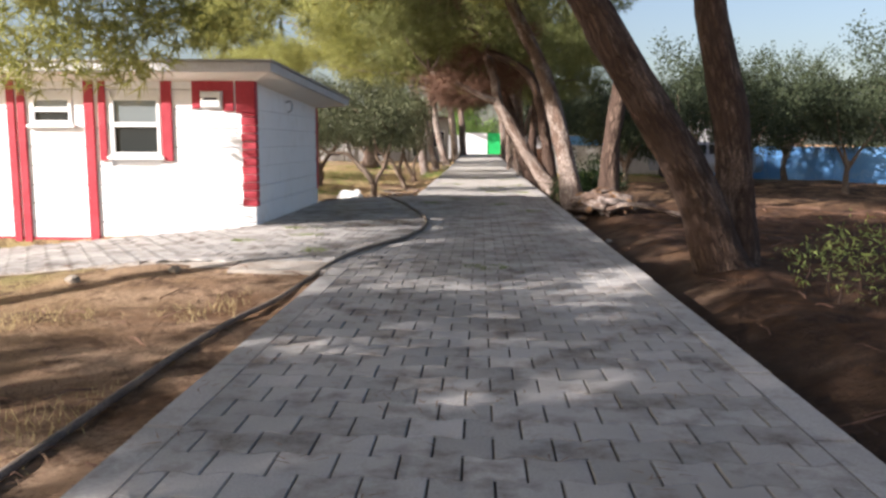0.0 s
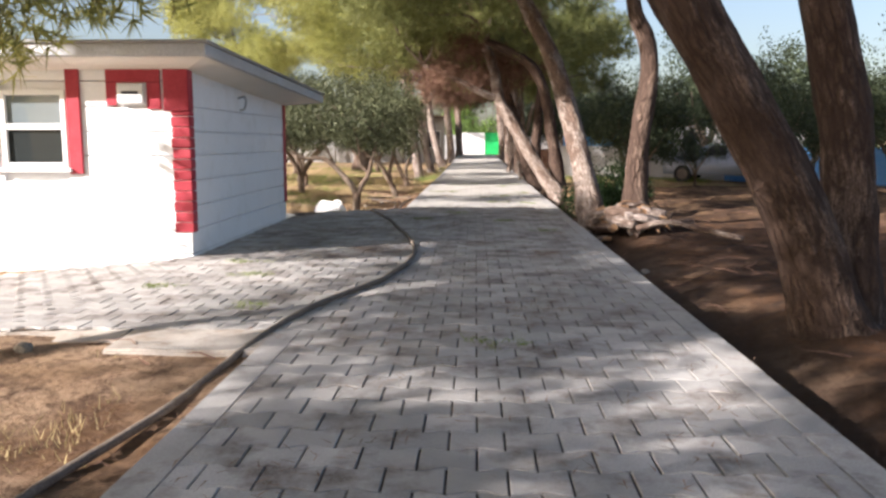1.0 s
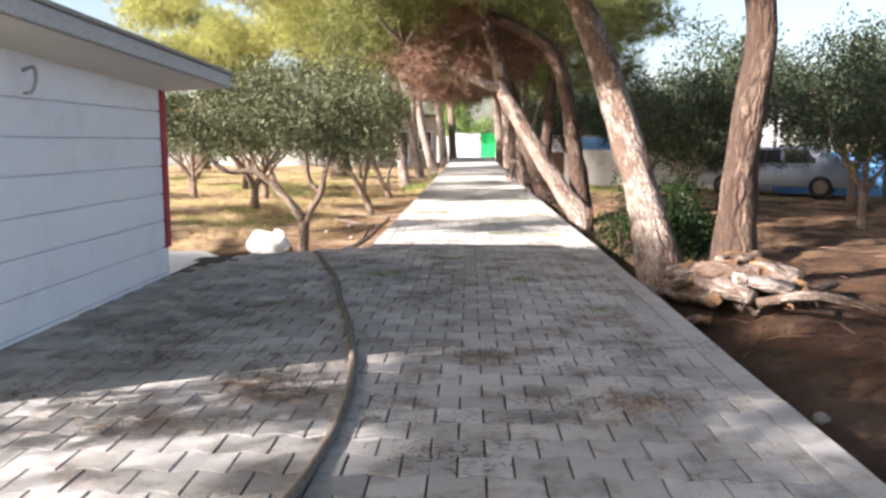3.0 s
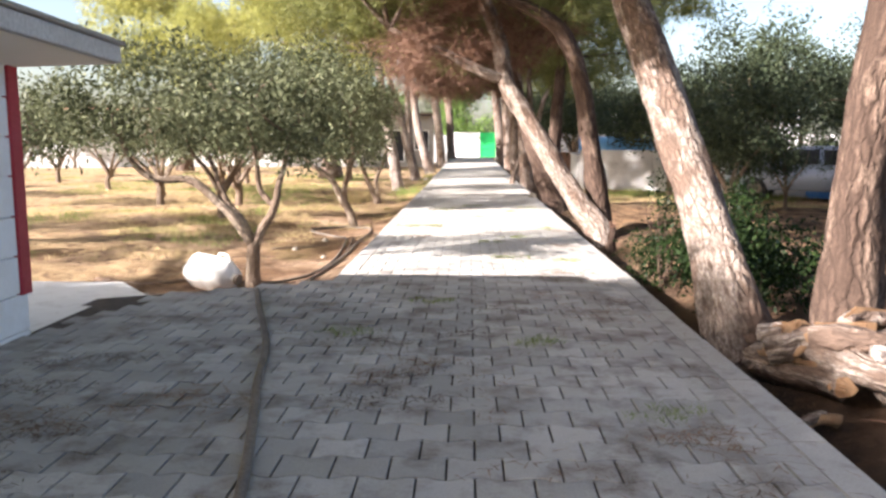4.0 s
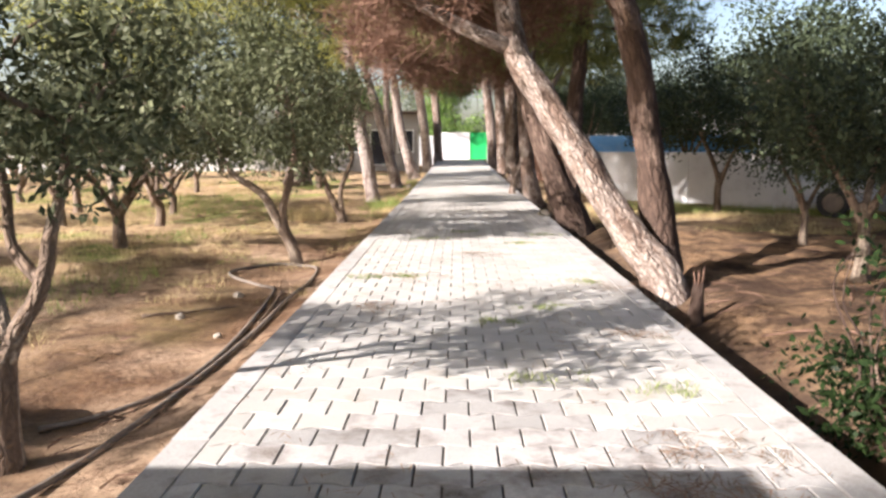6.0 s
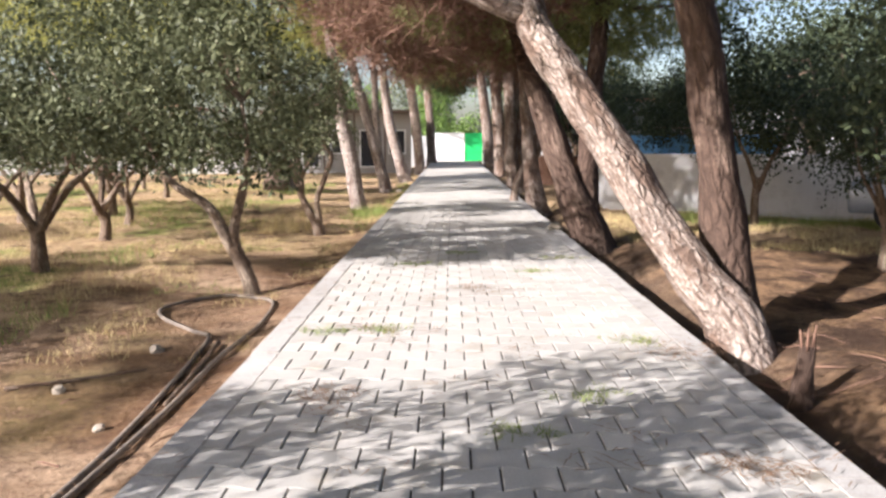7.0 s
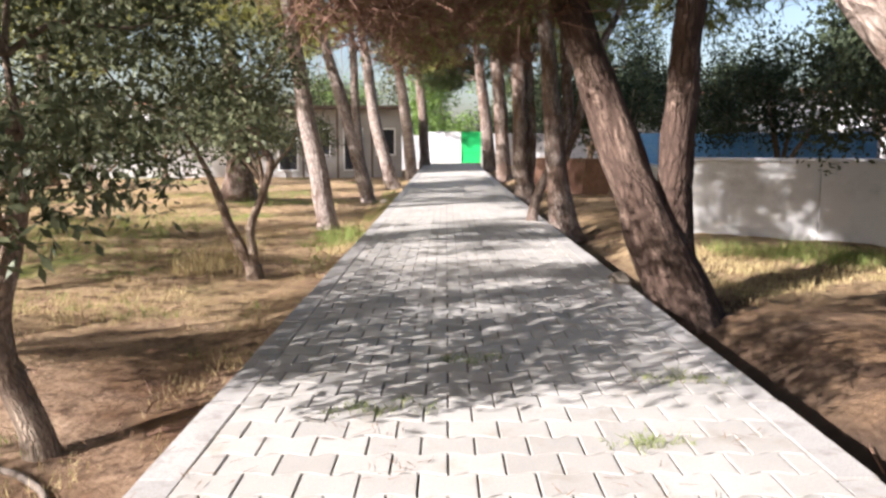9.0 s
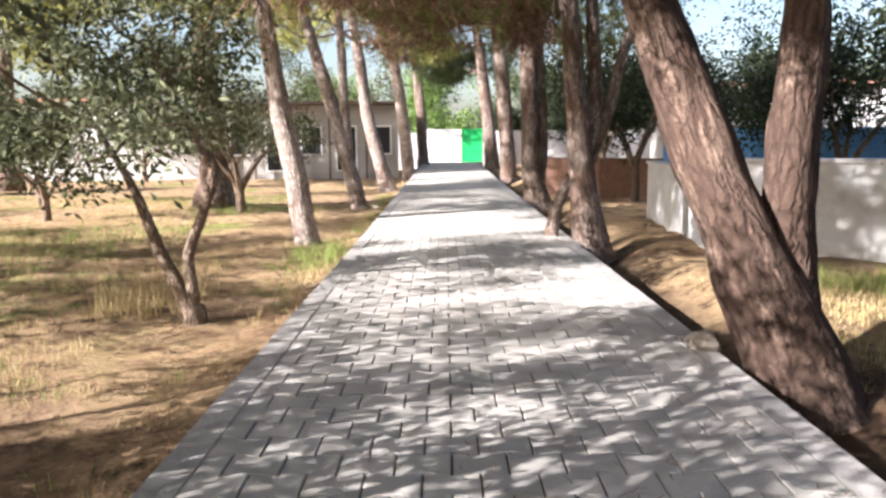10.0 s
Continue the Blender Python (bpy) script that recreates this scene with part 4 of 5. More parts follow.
olive([([(-1.78, 28.3, -0.6), (-1.84, 28.3, -0.25), (-1.98, 28.3, 0.08)], [0.12, 0.095, 0.09]),
       ([(-1.97, 28.3, 0.05), (-2.08, 28.3, 0.25), (-2.27, 28.3, 0.6), (-2.45, 28.3, 0.75), (-2.76, 28.3, 0.97), (-3.0, 28.2, 1.5)], [0.085, 0.07, 0.055, 0.02]),
       ([(-1.98, 28.3, 0.1), (-2.0, 28.3, 0.38), (-1.93, 28.3, 0.65), (-1.84, 28.3, 1.0), (-1.8, 28.3, 1.35), (-1.85, 28.3, 1.9)], [0.065, 0.055, 0.02])],
      cloud(52, (-4.9, 26.8, 1.15), (-1.2, 30.0, 3.3), 72, 0.2, 0.5, 0.75) + cloud(54, (-2.7, 26.2, 1.9), (-1.2, 27.5, 2.9), 12, 0.2, 0.4, 0.75), 52, "leaning olive tree ringed by a garden hose", density=2000, length=0.09, width=0.036)
olive([([(-1.9, 34.2, -0.75), (-1.95, 34.2, -0.45), (-1.97, 34.2, -0.2)], [0.16, 0.125, 0.1]),
       ([(-1.98, 34.2, -0.28), (-2.12, 34.2, 0.0), (-2.28, 34.2, 0.35), (-2.37, 34.2, 0.61), (-2.54, 34.2, 1.06), (-2.8, 34.1, 1.6)], [0.085, 0.07, 0.055, 0.02]),
       ([(-1.97, 34.2, -0.28), (-1.98, 34.2, 0.0), (-1.99, 34.2, 0.33), (-1.82, 34.2, 0.76), (-1.7, 34.2, 1.17), (-1.87, 34.2, 1.45), (-2.14, 34.2, 2.1)], [0.07, 0.055, 0.05, 0.02])],
      cloud(53, (-4.1, 32.6, 1.1), (-1.5, 35.8, 3.4), 46, 0.2, 0.48, 0.75), 53, "young olive tree with two pale stems", density=2000, length=0.09, width=0.036)

OLIVE_KINDS = []
for s in (61, 62, 63):
    rg = random.Random(s)
    st = [([(0, 0, -0.3), (rg.uniform(-.1, .1), 0, 0.3), (rg.uniform(-.1, .1), 0, 0.55)], [0.11, 0.085, 0.08])]
    for k in range(4):
        a = k * 1.6 + rg.random()
        st.append(([(0, 0, 0.45), (0.35 * math.cos(a), 0.35 * math.sin(a), 0.95), (0.7 * math.cos(a), 0.7 * math.sin(a), 1.3), (0.9 * math.cos(a), 0.9 * math.sin(a), 1.8)], [0.06, 0.045, 0.03, 0.012]))
    OLIVE_KINDS.append(olive(st, cloud(s + 20, (-1.2, -1.2, 1.3), (1.2, 1.2, 2.5), 26, 0.2, 0.5, 0.7), s, density=1450, length=0.1, width=0.034))
spots = [(-7.8, 24.91), (-5.8, 33.13), (-9.6, 37.42), (-8.2, 33.74), (-6.8, 36.78), (-7.9, 38.48), (-5.1, 29.6), (-10.5, 26.76), (-4.6, 46.25), (-8.8, 44.79), (-12.5, 39.94), (-13, 32.92), (-9.0, 23.05), (-14.5, 26.25), (-6.5, 51.83), (-11.5, 49.77), (-17, 44.79), (-18, 35.97), (-16, 53.9), (-21, 48.73), (-22, 39.94), (-19, 29.86), (-24, 60), (-13, 62), (-19, 66)]
for i, (x, y) in enumerate(spots):
    rg = random.Random(i)
    m = pose(x, y, rise(y) - 0.36, 0, 0, rg.uniform(0, 360)) @ Matrix.Scale(rg.uniform(0.85, 1.15), 4)
    if i < 3:
        OLIVE_KINDS[i].matrix_basis = m
    else:
        copy_thing(OLIVE_KINDS[i % 3], m)

DARK_KINDS = []
for s in (71, 72, 73):
    rg = random.Random(s)
    st = [([(0, 0, -0.3), (rg.uniform(-.1, .1), 0, 0.5), (rg.uniform(-.1, .1), 0, 1.0)], [0.11, 0.085, 0.08])]
    for k in range(4):
        a = k * 1.6 + rg.random()
        st.append(([(0, 0, 0.7), (0.3 * math.cos(a), 0.3 * math.sin(a), 1.3), (0.7 * math.cos(a), 0.7 * math.sin(a), 1.9), (0.9 * math.cos(a), 0.9 * math.sin(a), 2.6)], [0.06, 0.045, 0.03, 0.012]))
    DARK_KINDS.append(olive(st, cloud(s + 20, (-1.5, -1.5, 1.6), (1.5, 1.5, 3.0), 30, 0.35, 0.7, 0.8) + cloud(s + 30, (-1.1, -1.1, 2.8), (1.1, 1.1, 4.1), 10, 0.28, 0.5, 1.4), s, "dark evergreen tree in the shade before a white wall", "evergreen", 950, 0.1, 0.05, group="evergreen trees"))
spots = [(5.3, 25.42, 0.8), (9.9, 28.1, 1.05), (6.3, 33.43, 0.85), (5.9, 28.31, 0.75), (12.3, 30.89, 1.1), (8.0, 23.6, 0.9), (11.5, 24.15, 1.1), (14.5, 27.28, 1.2), (7.8, 29.24, 0.6), (7.6, 40.42, 1.25), (10.8, 38.78, 1.3), (14.5, 35.77, 1.35), (18, 33.43, 1.4), (18.5, 28.83, 1.2), (5.2, 45.76, 1.3), (8.6, 47.7, 1.5), (12.5, 44.79, 1.6), (17, 41.88, 1.6), (21.5, 38, 1.6), (24, 31.91, 1.5), (6.5, 55.97, 1.8), (10, 62, 1.9), (28, 41.88, 1.8)]
for i, (x, y, sc) in enumerate(spots):
    rg = random.Random(i + 50)
    m = pose(x, y, -0.08, 0, 0, rg.uniform(0, 360)) @ Matrix.Scale(sc, 4)
    if i < 3:
        DARK_KINDS[i].matrix_basis = m
    else:
        copy_thing(DARK_KINDS[i % 3], m)

# ---- walls, gate and buildings in the distance ----


def slanted(name, a, b, z0, z1, thick, mat, label, category, kind="structure", cap=0.0):
    """An upright slab from a to b on plan."""
    a, b = Vector((*a, 0)), Vector((*b, 0))
    L = (b - a).length
    ob = new(name)
    ob.matrix_world = Matrix.Translation(a) @ Matrix.Rotation(math.atan2(b.y - a.y, b.x - a.x), 4, "Z")
    tagged(ob, label, category, kind=kind)
    x, rg = 0.0, random.Random(int(a.x * 10))
    while x < L - 0.01:
        x1 = min(x + 2.4, L)
        part("panel", box(x + 0.004, x1 - 0.004, -thick / 2, thick / 2, z0, z1), mat, ob, bevel=0.012)
        if cap:
            part("coping", box(x + 0.002, x1 - 0.002, -thick / 2 - 0.04, thick / 2 + 0.04, z1, z1 + cap), mat, ob, bevel=0.012)
        x = x1
    return ob


slanted("wall_east", (4.35, 37.29), (10.2, 33.84), -0.4, 1.1, 0.2, "plaster", "stained white rendered boundary wall", "wall", cap=0.06)
slanted("wall_blue", (10.2, 33.84), (34, 19.21), -0.4, 1.1, 0.2, "blue", "light blue painted boundary wall", "wall", cap=0.06)
slanted("wall_pool", (5.0, 42.46), (9.8, 40.81), -0.4, 1.62, 0.2, "blue", "bright blue painted wall behind the white one", "wall")
slanted("fence_brown", (3.1, 49.25), (6.4, 45.76), -0.3, 0.95, 0.06, "twig", "weathered dark brown board fence", "fence")
slanted("wall_return", (4.35, 37.39), (4.75, 42.27), -0.4, 0.95, 0.2, "plaster", "low white rendered wall", "wall", cap=0.05)
slanted("wall_west", (-34, 59), (-7.5, 65), -0.3, 1.5, 0.2, "plaster", "far white rendered boundary wall", "wall", cap=0.06)
slanted("wall_far", (-34, 59), (-34, -20), -0.3, 1.4, 0.2, "plaster", "far white rendered boundary wall", "wall", cap=0.06)


def gate():
    g = empty("gate", 0, 0, 0, "closed sheet metal gate, white leaf beside a bright green leaf", "gate")
    y, z = 72.2, 0.18
    for x0, x1, mat in ((-0.66, 1.5, "white_sheet"), (1.54, 2.7, "green_sheet")):
        leaf = child("leaf", None, g, "green leaf" if mat == "green_sheet" else "white leaf")
        part("lower_sheet", box(x0, x1, y - 0.02, y + 0.02, z + 0.08, z + 0.66), mat, leaf, bevel=0.006)
        part("upper_sheet", box(x0, x1, y - 0.03, y + 0.01, z + 0.68, z + 1.9), mat, leaf, bevel=0.006)
        for zz in (z + 0.05, z + 0.66, z + 1.88):
            part("rail", box(x0, x1, y - 0.05, y + 0.03, zz, zz + 0.05), mat, leaf, bevel=0.006)
        for xx in (x0, x1 - 0.05):
            part("stile", box(xx, xx + 0.05, y - 0.055, y + 0.035, z + 0.04, z + 1.93), mat, leaf, bevel=0.006)
    for x in (-0.88, 2.73):
        part("post", box(x, x + 0.2, y - 0.1, y + 0.12, z - 0.4, z + 2.0), "grey_wall", g, bevel=0.015)
    return g


gate()
slanted("wall_north", (2.95, 72.2), (30, 74), -0.2, 2.0, 0.2, "plaster", "white rendered wall beside the gate", "wall")
slanted("wall_north_2", (-30, 68), (-0.95, 72.2), -0.2, 1.9, 0.2, "plaster", "white rendered wall beside the gate", "wall")


def house(x, y, z, turn, w, d, h, label, roofed, mat="plaster", openings=3, trim="fascia"):
    b = empty("house", 0, 0, 0, label, "building")
    b.matrix_basis = pose(x, y, z, 0, 0, turn)
    part("wall", box(-w / 2, w / 2, 0, d, -0.5, h), mat, b, bevel=0.01)
    part("roof", box(-w / 2 - 0.4, w / 2 + 0.4, -0.5, d + 0.4, h, h + 0.16), "tile" if roofed else trim, b, bevel=0.02)
    for i in range(openings):
        cx = -w / 2 + w * (i + 0.5) / openings
        win = child("window", None, b)
        lo = 0.05 if i % 2 else 0.8
        part("pane", box(cx - 0.42, cx + 0.42, -0.015, 0.0, lo, 2.0), "dark", win)
        for x0, x1, z0, z1 in ((cx - 0.5, cx - 0.42, lo - 0.08, 2.08), (cx + 0.42, cx + 0.5, lo - 0.08, 2.08), (cx - 0.42, cx + 0.42, 2.0, 2.08), (cx - 0.42, cx + 0.42, lo - 0.08, lo)):
            part("frame", box(x0, x1, -0.05, 0.0, z0, z1), "frame_white", win, bevel=0.008)
    for i in range(openings + 1):
        cx = -w / 2 - 0.2 + (w + 0.4) * i / openings
        part("veranda_post", box(cx - 0.05, cx + 0.05, -0.45, -0.35, -0.4, h), trim, b, bevel=0.01)
    return b


house(-5.6, 63.0, 0.1, 6, 8.0, 5, 3.0, "low grey house with a dark flat roof and brown veranda posts", False, "grey_wall", openings=5, trim="timber")
house(-22, 68.04, 0.2, 0, 12, 7, 3.4, "white house with a terracotta roof beyond the orchard", True, openings=5)
house(13, 53.9, 0.0, -8, 9, 6, 3.2, "white house with a terracotta roof behind trees", True, openings=4)

# hedge and trees behind the gate and at the edges of the place
rg = random.Random(5)
for i, (x, y, sx, sz, leaf) in enumerate([(0.6, 78.29, 3.6, 2.6, "hedge"), (-4.5, 77.28, 3.4, 6.5, "olive"), (5, 78.29, 3.4, 3.6, "evergreen"), (9.5, 80.32, 4, 4.6, "evergreen"), (-10, 78.29, 4.5, 8.0, "olive"), (-16, 77.28, 4.5, 8.0, "olive"),
                                          (0.4, 86.41, 5, 6.5, "hedge"), (-7.5, 88.44, 5, 6, "hedge"), (8, 90.47, 5, 7, "pine_shaded"), (15, 82.35, 5, 5.5, "evergreen"), (-24, 82.35, 6, 5.5, "olive"), (24, 68.04, 5, 5, "evergreen"), (30, 57, 5, 5.5, "evergreen"),
                                          (-33, 76.26, 6, 5, "olive"), (33, 45.76, 5, 5, "evergreen"), (36, 34.95, 5, 5, "evergreen"), (-39, 62, 6, 5, "olive"), (-40, 47.7, 6, 5, "olive"), (-41, 34.95, 6, 5, "olive"), (-40, 21.41, 6, 5, "olive"), (34, 21.41, 5, 4.5, "evergreen")]):
    olive([([(x, y, -0.3), (x + 0.1, y, sz * 0.3), (x, y, sz * 0.55)], [0.2, 0.16, 0.08])],
          [(x + rg.uniform(-sx, sx) * 0.55, y + rg.uniform(-1.2, 1.2), rg.uniform(0.5 if y < 80 else sz * 0.4, sz), rg.uniform(0.7, 1.2), 0.8) for _ in range(int(5 * sx))], 200 + i,
          "distant leafy tree beyond the boundary wall", leaf, 330, 0.22, 0.11, group="distant trees")


# ---- parked car ----
def car():
    c = empty("parked_car", 0, 0, 0, "silver hatchback parked in shade before the wall", "car")
    c.matrix_basis = pose(9.7, 32.3, -0.1, 0, 0, -29)
    prof = [(-2.0, 0.28), (-2.05, 0.62), (-1.95, 0.86), (-1.1, 0.95), (-0.45, 1.4), (0.9, 1.44), (1.65, 1.0), (2.0, 0.92), (2.05, 0.5), (1.98, 0.28)]
    bm = bmesh.new()
    rings = [[bm.verts.new((x, s * (0.82 - max(0, z - 0.9) * 0.35), z)) for x, z in prof] for s in (-1, 1)]
    for s, ring in zip((1, -1), rings):
        bm.faces.new(ring[::s])
    for i in range(len(prof)):
        j = (i + 1) % len(prof)
        bm.faces.new((rings[0][j], rings[0][i], rings[1][i], rings[1][j]))
    body = part("body", bm, "car", c, bevel=0.05, smooth=True)
    for s in (-1, 1):
        for x0, x1 in ((-0.7, 0.2), (0.28, 1.15)):
            bm = bmesh.new()
            q = [(x0 + 0.05, 0.97), (x1, 0.97), (x1 - (0.25 if x0 > 0 else 0), 1.33), (x0 + (0.38 if x0 < 0 else 0), 1.33)]
            v = [bm.verts.new((x, s * (0.832 - (z - 0.9) * 0.35), z)) for x, z in q]
            bm.faces.new(v[::s])
            part("side_window", bm, "dark", c)
        for x in (-1.3, 1.28):
            wheel = child("wheel", None, c)
            wheel.matrix_basis = Matrix.Translation((x, s * 0.74, 0.3)) @ Matrix.Rotation(radians(90), 4, "X")
            for nm, r, h, mt in (("tyre", 0.31, 0.1, "rubber"), ("rim", 0.2, 0.108, "hose")):
                bm = bmesh.new()
                bmesh.ops.create_cone(bm, cap_ends=True, segments=24, radius1=r, radius2=r, depth=2 * h)
                part(nm, bm, mt, wheel, bevel=0.02)
    bm = bmesh.new()
    v = [bm.verts.new(p) for p in ((-1.08, -0.66, 0.985), (-1.08, 0.66, 0.985), (-0.5, 0.58, 1.37), (-0.5, -0.58, 1.37))]
    bm.faces.new(v[::-1])
    part("windscreen", bm, "dark", c)
    for s in (-1, 1):
        part("headlight", box(-2.06, -1.98, s * 0.6 - 0.16, s * 0.6 + 0.16, 0.62, 0.78), "glass", c, bevel=0.02)
    return c


car()

# ---- small things beside the path ----


def lying(points, z=None):
    return [(x, y, (ground_z(x, y) if z is None and not (forecourt(x, y) or LEFT < x < RIGHT) else (z or 0.0)) + 0.025) for x, y in points]


hose = tagged(new("garden_hose", tube(
    lying([(-1.3, 2.6), (-1.28, 4.2), (-1.24, 5.2), (-1.22, 5.8), (-1.15, 6.6), (-0.95, 7.55), (-0.77, 8.7), (-0.6, 9.5), (-0.42, 10.15), (-0.2, 10.75), (-0.13, 11.1), (-0.02, 11.95), (-0.02, 13.0), (-0.19, 14.2), (-0.4, 15.2), (-0.52, 15.7), (-0.72, 16.68), (-1.07, 17.83), (-1.3, 18.6), (-1.5, 19.2)]),
    [0.025, 0.025], 8, 0, 0, 6, "hose", "garden_hose")), "long dusty black hose lying along the path and over the pavers", "hose")
hose2 = tagged(new("garden_hose", tube(
    lying([(-1.6, 19.6), (-1.48, 20.4), (-1.4, 21.0), (-1.26, 22.3), (-1.22, 23.8), (-1.25, 25.0), (-1.2, 26.2), (-1.33, 27.35), (-1.65, 27.85), (-2.06, 28.05), (-2.38, 27.7), (-2.49, 27.15), (-2.3, 26.65), (-1.82, 26.15), (-1.6, 25.9), (-1.48, 25.0), (-1.37, 23.7), (-1.32, 22.6), (-1.42, 21.85), (-1.7, 21.4), (-2.0, 21.15)]),
    [0.021, 0.021], 8, 0, 0, 6, "hose", "garden_hose")), "black garden hose looped on bare soil round an olive tree", "hose")
for pts, r in (([(-1.42, 25.6), (-1.33, 24.7), (-1.28, 23.9)], 0.024), ([(-2.6, 24.3), (-2.1, 24.6), (-1.75, 24.8)], 0.018), ([(-4.3, 21.6), (-3.6, 21.4), (-2.9, 21.5)], 0.035), ([(-3.7, 20.2), (-3.2, 20.5), (-2.8, 20.4)], 0.022)):
    tagged(new("fallen_branch", tube(lying(pts), [r, r * 0.6], 7, 0.25, 3, 5, "bark_olive", "fallen_branch")), "thin dry fallen branch on bare soil", "branch", "fallen branches")

# heap of split logs, roots and torn bark


def split_log(a, b, r, seed, mat, label):
    """A bent, uneven piece of wood with one side torn open and a pale broken end."""
    rg = random.Random(seed)
    lg = empty("log", 0, 0, 0, label, "log", "log heap")
    A, B = Vector(a), Vector(b)
    L = (B - A).length
    mids = [A.lerp(B, f) + Vector((rg.uniform(-1, 1), rg.uniform(-1, 1), rg.uniform(-0.3, 1))) * L * 0.09 for f in (0.3, 0.65)]
    me = tube([A, *mids, B], [r, r * rg.uniform(0.8, 1.15), r * rg.uniform(0.7, 1.1), r * rg.uniform(0.55, 0.95)], 12, 0.5, seed, 5, mat, "bark")
    child("bark", me, lg)
    d = (B - mids[1]).normalized()
    for e, w, q in () if seed % 4 else ((A, (A - mids[0]).normalized(), r), (B, d, r * 0.8)):
        bm = bmesh.new()
        bmesh.ops.create_cone(bm, cap_ends=True, segments=12, radius1=q * 0.95, radius2=q * rg.uniform(0.3, 0.9), depth=0.05 + 0.05 * rg.random(), matrix=Matrix.Translation(e + w * 0.01) @ w.to_track_quat("Z", "Y").to_matrix().to_4x4())
        for v in bm.verts:
            v.co += w * rg.uniform(-0.02, 0.05)
        part("cut_end", bm, "cut_wood", lg, "pale orange broken end")
    if seed % 3:
        side = d.cross(Vector((0, 0, 1))).normalized()
        bm = bmesh.new()
        rows = []
        for k in range(7):
            c = A.lerp(mids[0], k / 3) if k < 3 else mids[0].lerp(mids[1], (k - 3) / 3)
            h = r * 0.75 * math.sin(math.pi * (k + 0.4) / 6.8)
            rows.append([bm.verts.new(c + side * s * h + Vector((0, 0, 1)) * (r * z + rg.uniform(-0.01, 0.01))) for s, z in ((-1, 0.72), (-0.4, 1.08), (0.4, 1.1), (1, 0.75))])
        for p, q in zip(rows, rows[1:]):
            for i in range(3):
                bm.faces.new((p[i], p[i + 1], q[i + 1], q[i]))
        bmesh.ops.solidify(bm, geom=bm.faces[:], thickness=0.02)
        part("torn_wood", bm, "cut_wood", lg, "split side showing pale wood")
    return lg


rg = random.Random(8)
logs = [((2.9, 16.66, -0.02), (3.45, 15.51, -0.06), 0.13), ((3.1, 16.6, -0.02), (3.95, 15.93, -0.02), 0.12), ((2.75, 16.72, 0.02), (3.5, 16.31, 0.12), 0.09), ((3.0, 16.19, 0.12), (3.7, 15.93, 0.16), 0.11),
        ((3.5, 16.5, 0.0), (4.45, 16.34, -0.02), 0.12), ((3.3, 15.82, 0.08), (3.95, 15.51, 0.02), 0.08), ((3.55, 16.34, 0.18), (4.3, 16.08, 0.12), 0.09), ((2.68, 16.66, -0.16), (3.05, 15.77, -0.14), 0.1), ((4.1, 15.87, -0.06), (5.0, 16.5, -0.08), 0.06),
        ((2.65, 16.34, 0.0), (3.1, 16.19, 0.1), 0.13), ((3.5, 15.46, -0.1), (5.3, 14.11, -0.13), 0.045), ((3.7, 16.03, 0.22), (4.1, 15.72, 0.1), 0.06), ((3.2, 16.08, 0.25), (3.85, 16.34, 0.3), 0.06)]
squeeze = lambda p: (2.7 + (p[0] - 2.75) * 0.7, 16.4 + (p[1] - 16.4) * 0.8, p[2] * 0.8 + 0.1)
for i, (a, b, r) in enumerate(logs):
    a, b, r = squeeze(a), squeeze(b), r * 0.92
    split_log(a, b, r, i + 1, (("bark", "cut_wood", "bark_pale")[i % 3] if i < 7 else "bark"), "split pine log with torn pale wood in a heap" if i < 7 else "bent pine root in a heap of logs")
for i in range(26):
    x, y = rg.uniform(2.75, 3.8), rg.uniform(15.7, 16.6)
    z = ground_z(x, y) + rg.uniform(0.1, 0.32) * (1 - abs(x - 3.2) / 1.4)
    a = rg.uniform(0, 6.28)
    L = rg.uniform(0.12, 0.4)
    p, q = Vector((x, y, z)), Vector((x + L * math.cos(a), y + L * math.sin(a) * 0.6, max(z - rg.uniform(0, 0.2), ground_z(x, y) + 0.03)))
    m = p.lerp(q, 0.5) + Vector((rg.uniform(-.03, .03), rg.uniform(-.03, .03), 0.04))
    tagged(new("wood_chunk", tube([p, m, q], [rg.uniform(0.02, 0.05), 0.03, rg.uniform(0.008, 0.03)], 7, 0.6, i, 3, "cut_wood" if i % 2 else "bark", "wood_chunk")), "splintered chunk of pine wood on a log heap", "wood chunk", "log heap chunks")


def leafy(name, label, category, clumps, stems, leaf, seed, density, length, width, per=4):
    t = empty(name, 0, 0, 0, label, category)
    rng = np.random.default_rng(seed)
    v, f, k = spray(clumps, density, rng, "leaf", length, width, per)
    child("foliage", mesh_arrays("foliage", v, f, leaf, k), t)
    for i, (a, b) in enumerate(stems):
        child("stem", limb(a, b, 0.012, seed + i, "bark_dark"), t)
    return t


cl = cloud(91, (2.95, 18.09, -0.02), (4.1, 20.9, 0.4), 30, 0.18, 0.34, 0.9) + cloud(92, (3.1, 19.2, 0.35), (4.0, 20.9, 0.8), 12, 0.12, 0.24, 1.5) + cloud(94, (2.8, 18.6, -0.15), (3.25, 21.0, 0.35), 16, 0.15, 0.25, 0.9) + cloud(95, (2.85, 20.0, 0.45), (3.3, 20.9, 1.05), 12, 0.06, 0.14, 2.2)
leafy("shrub", "low dark green glossy shrub beside the path", "shrub", cl, [((c[0], c[1], -0.2), c[:3]) for c in cl[:14] + cl[-12:]], "shrub", 91, 850, 0.06, 0.03)
cl = cloud(97, (3.8, 7.5, 0.0), (4.5, 8.4, 0.45), 16, 0.1, 0.2, 1.2)
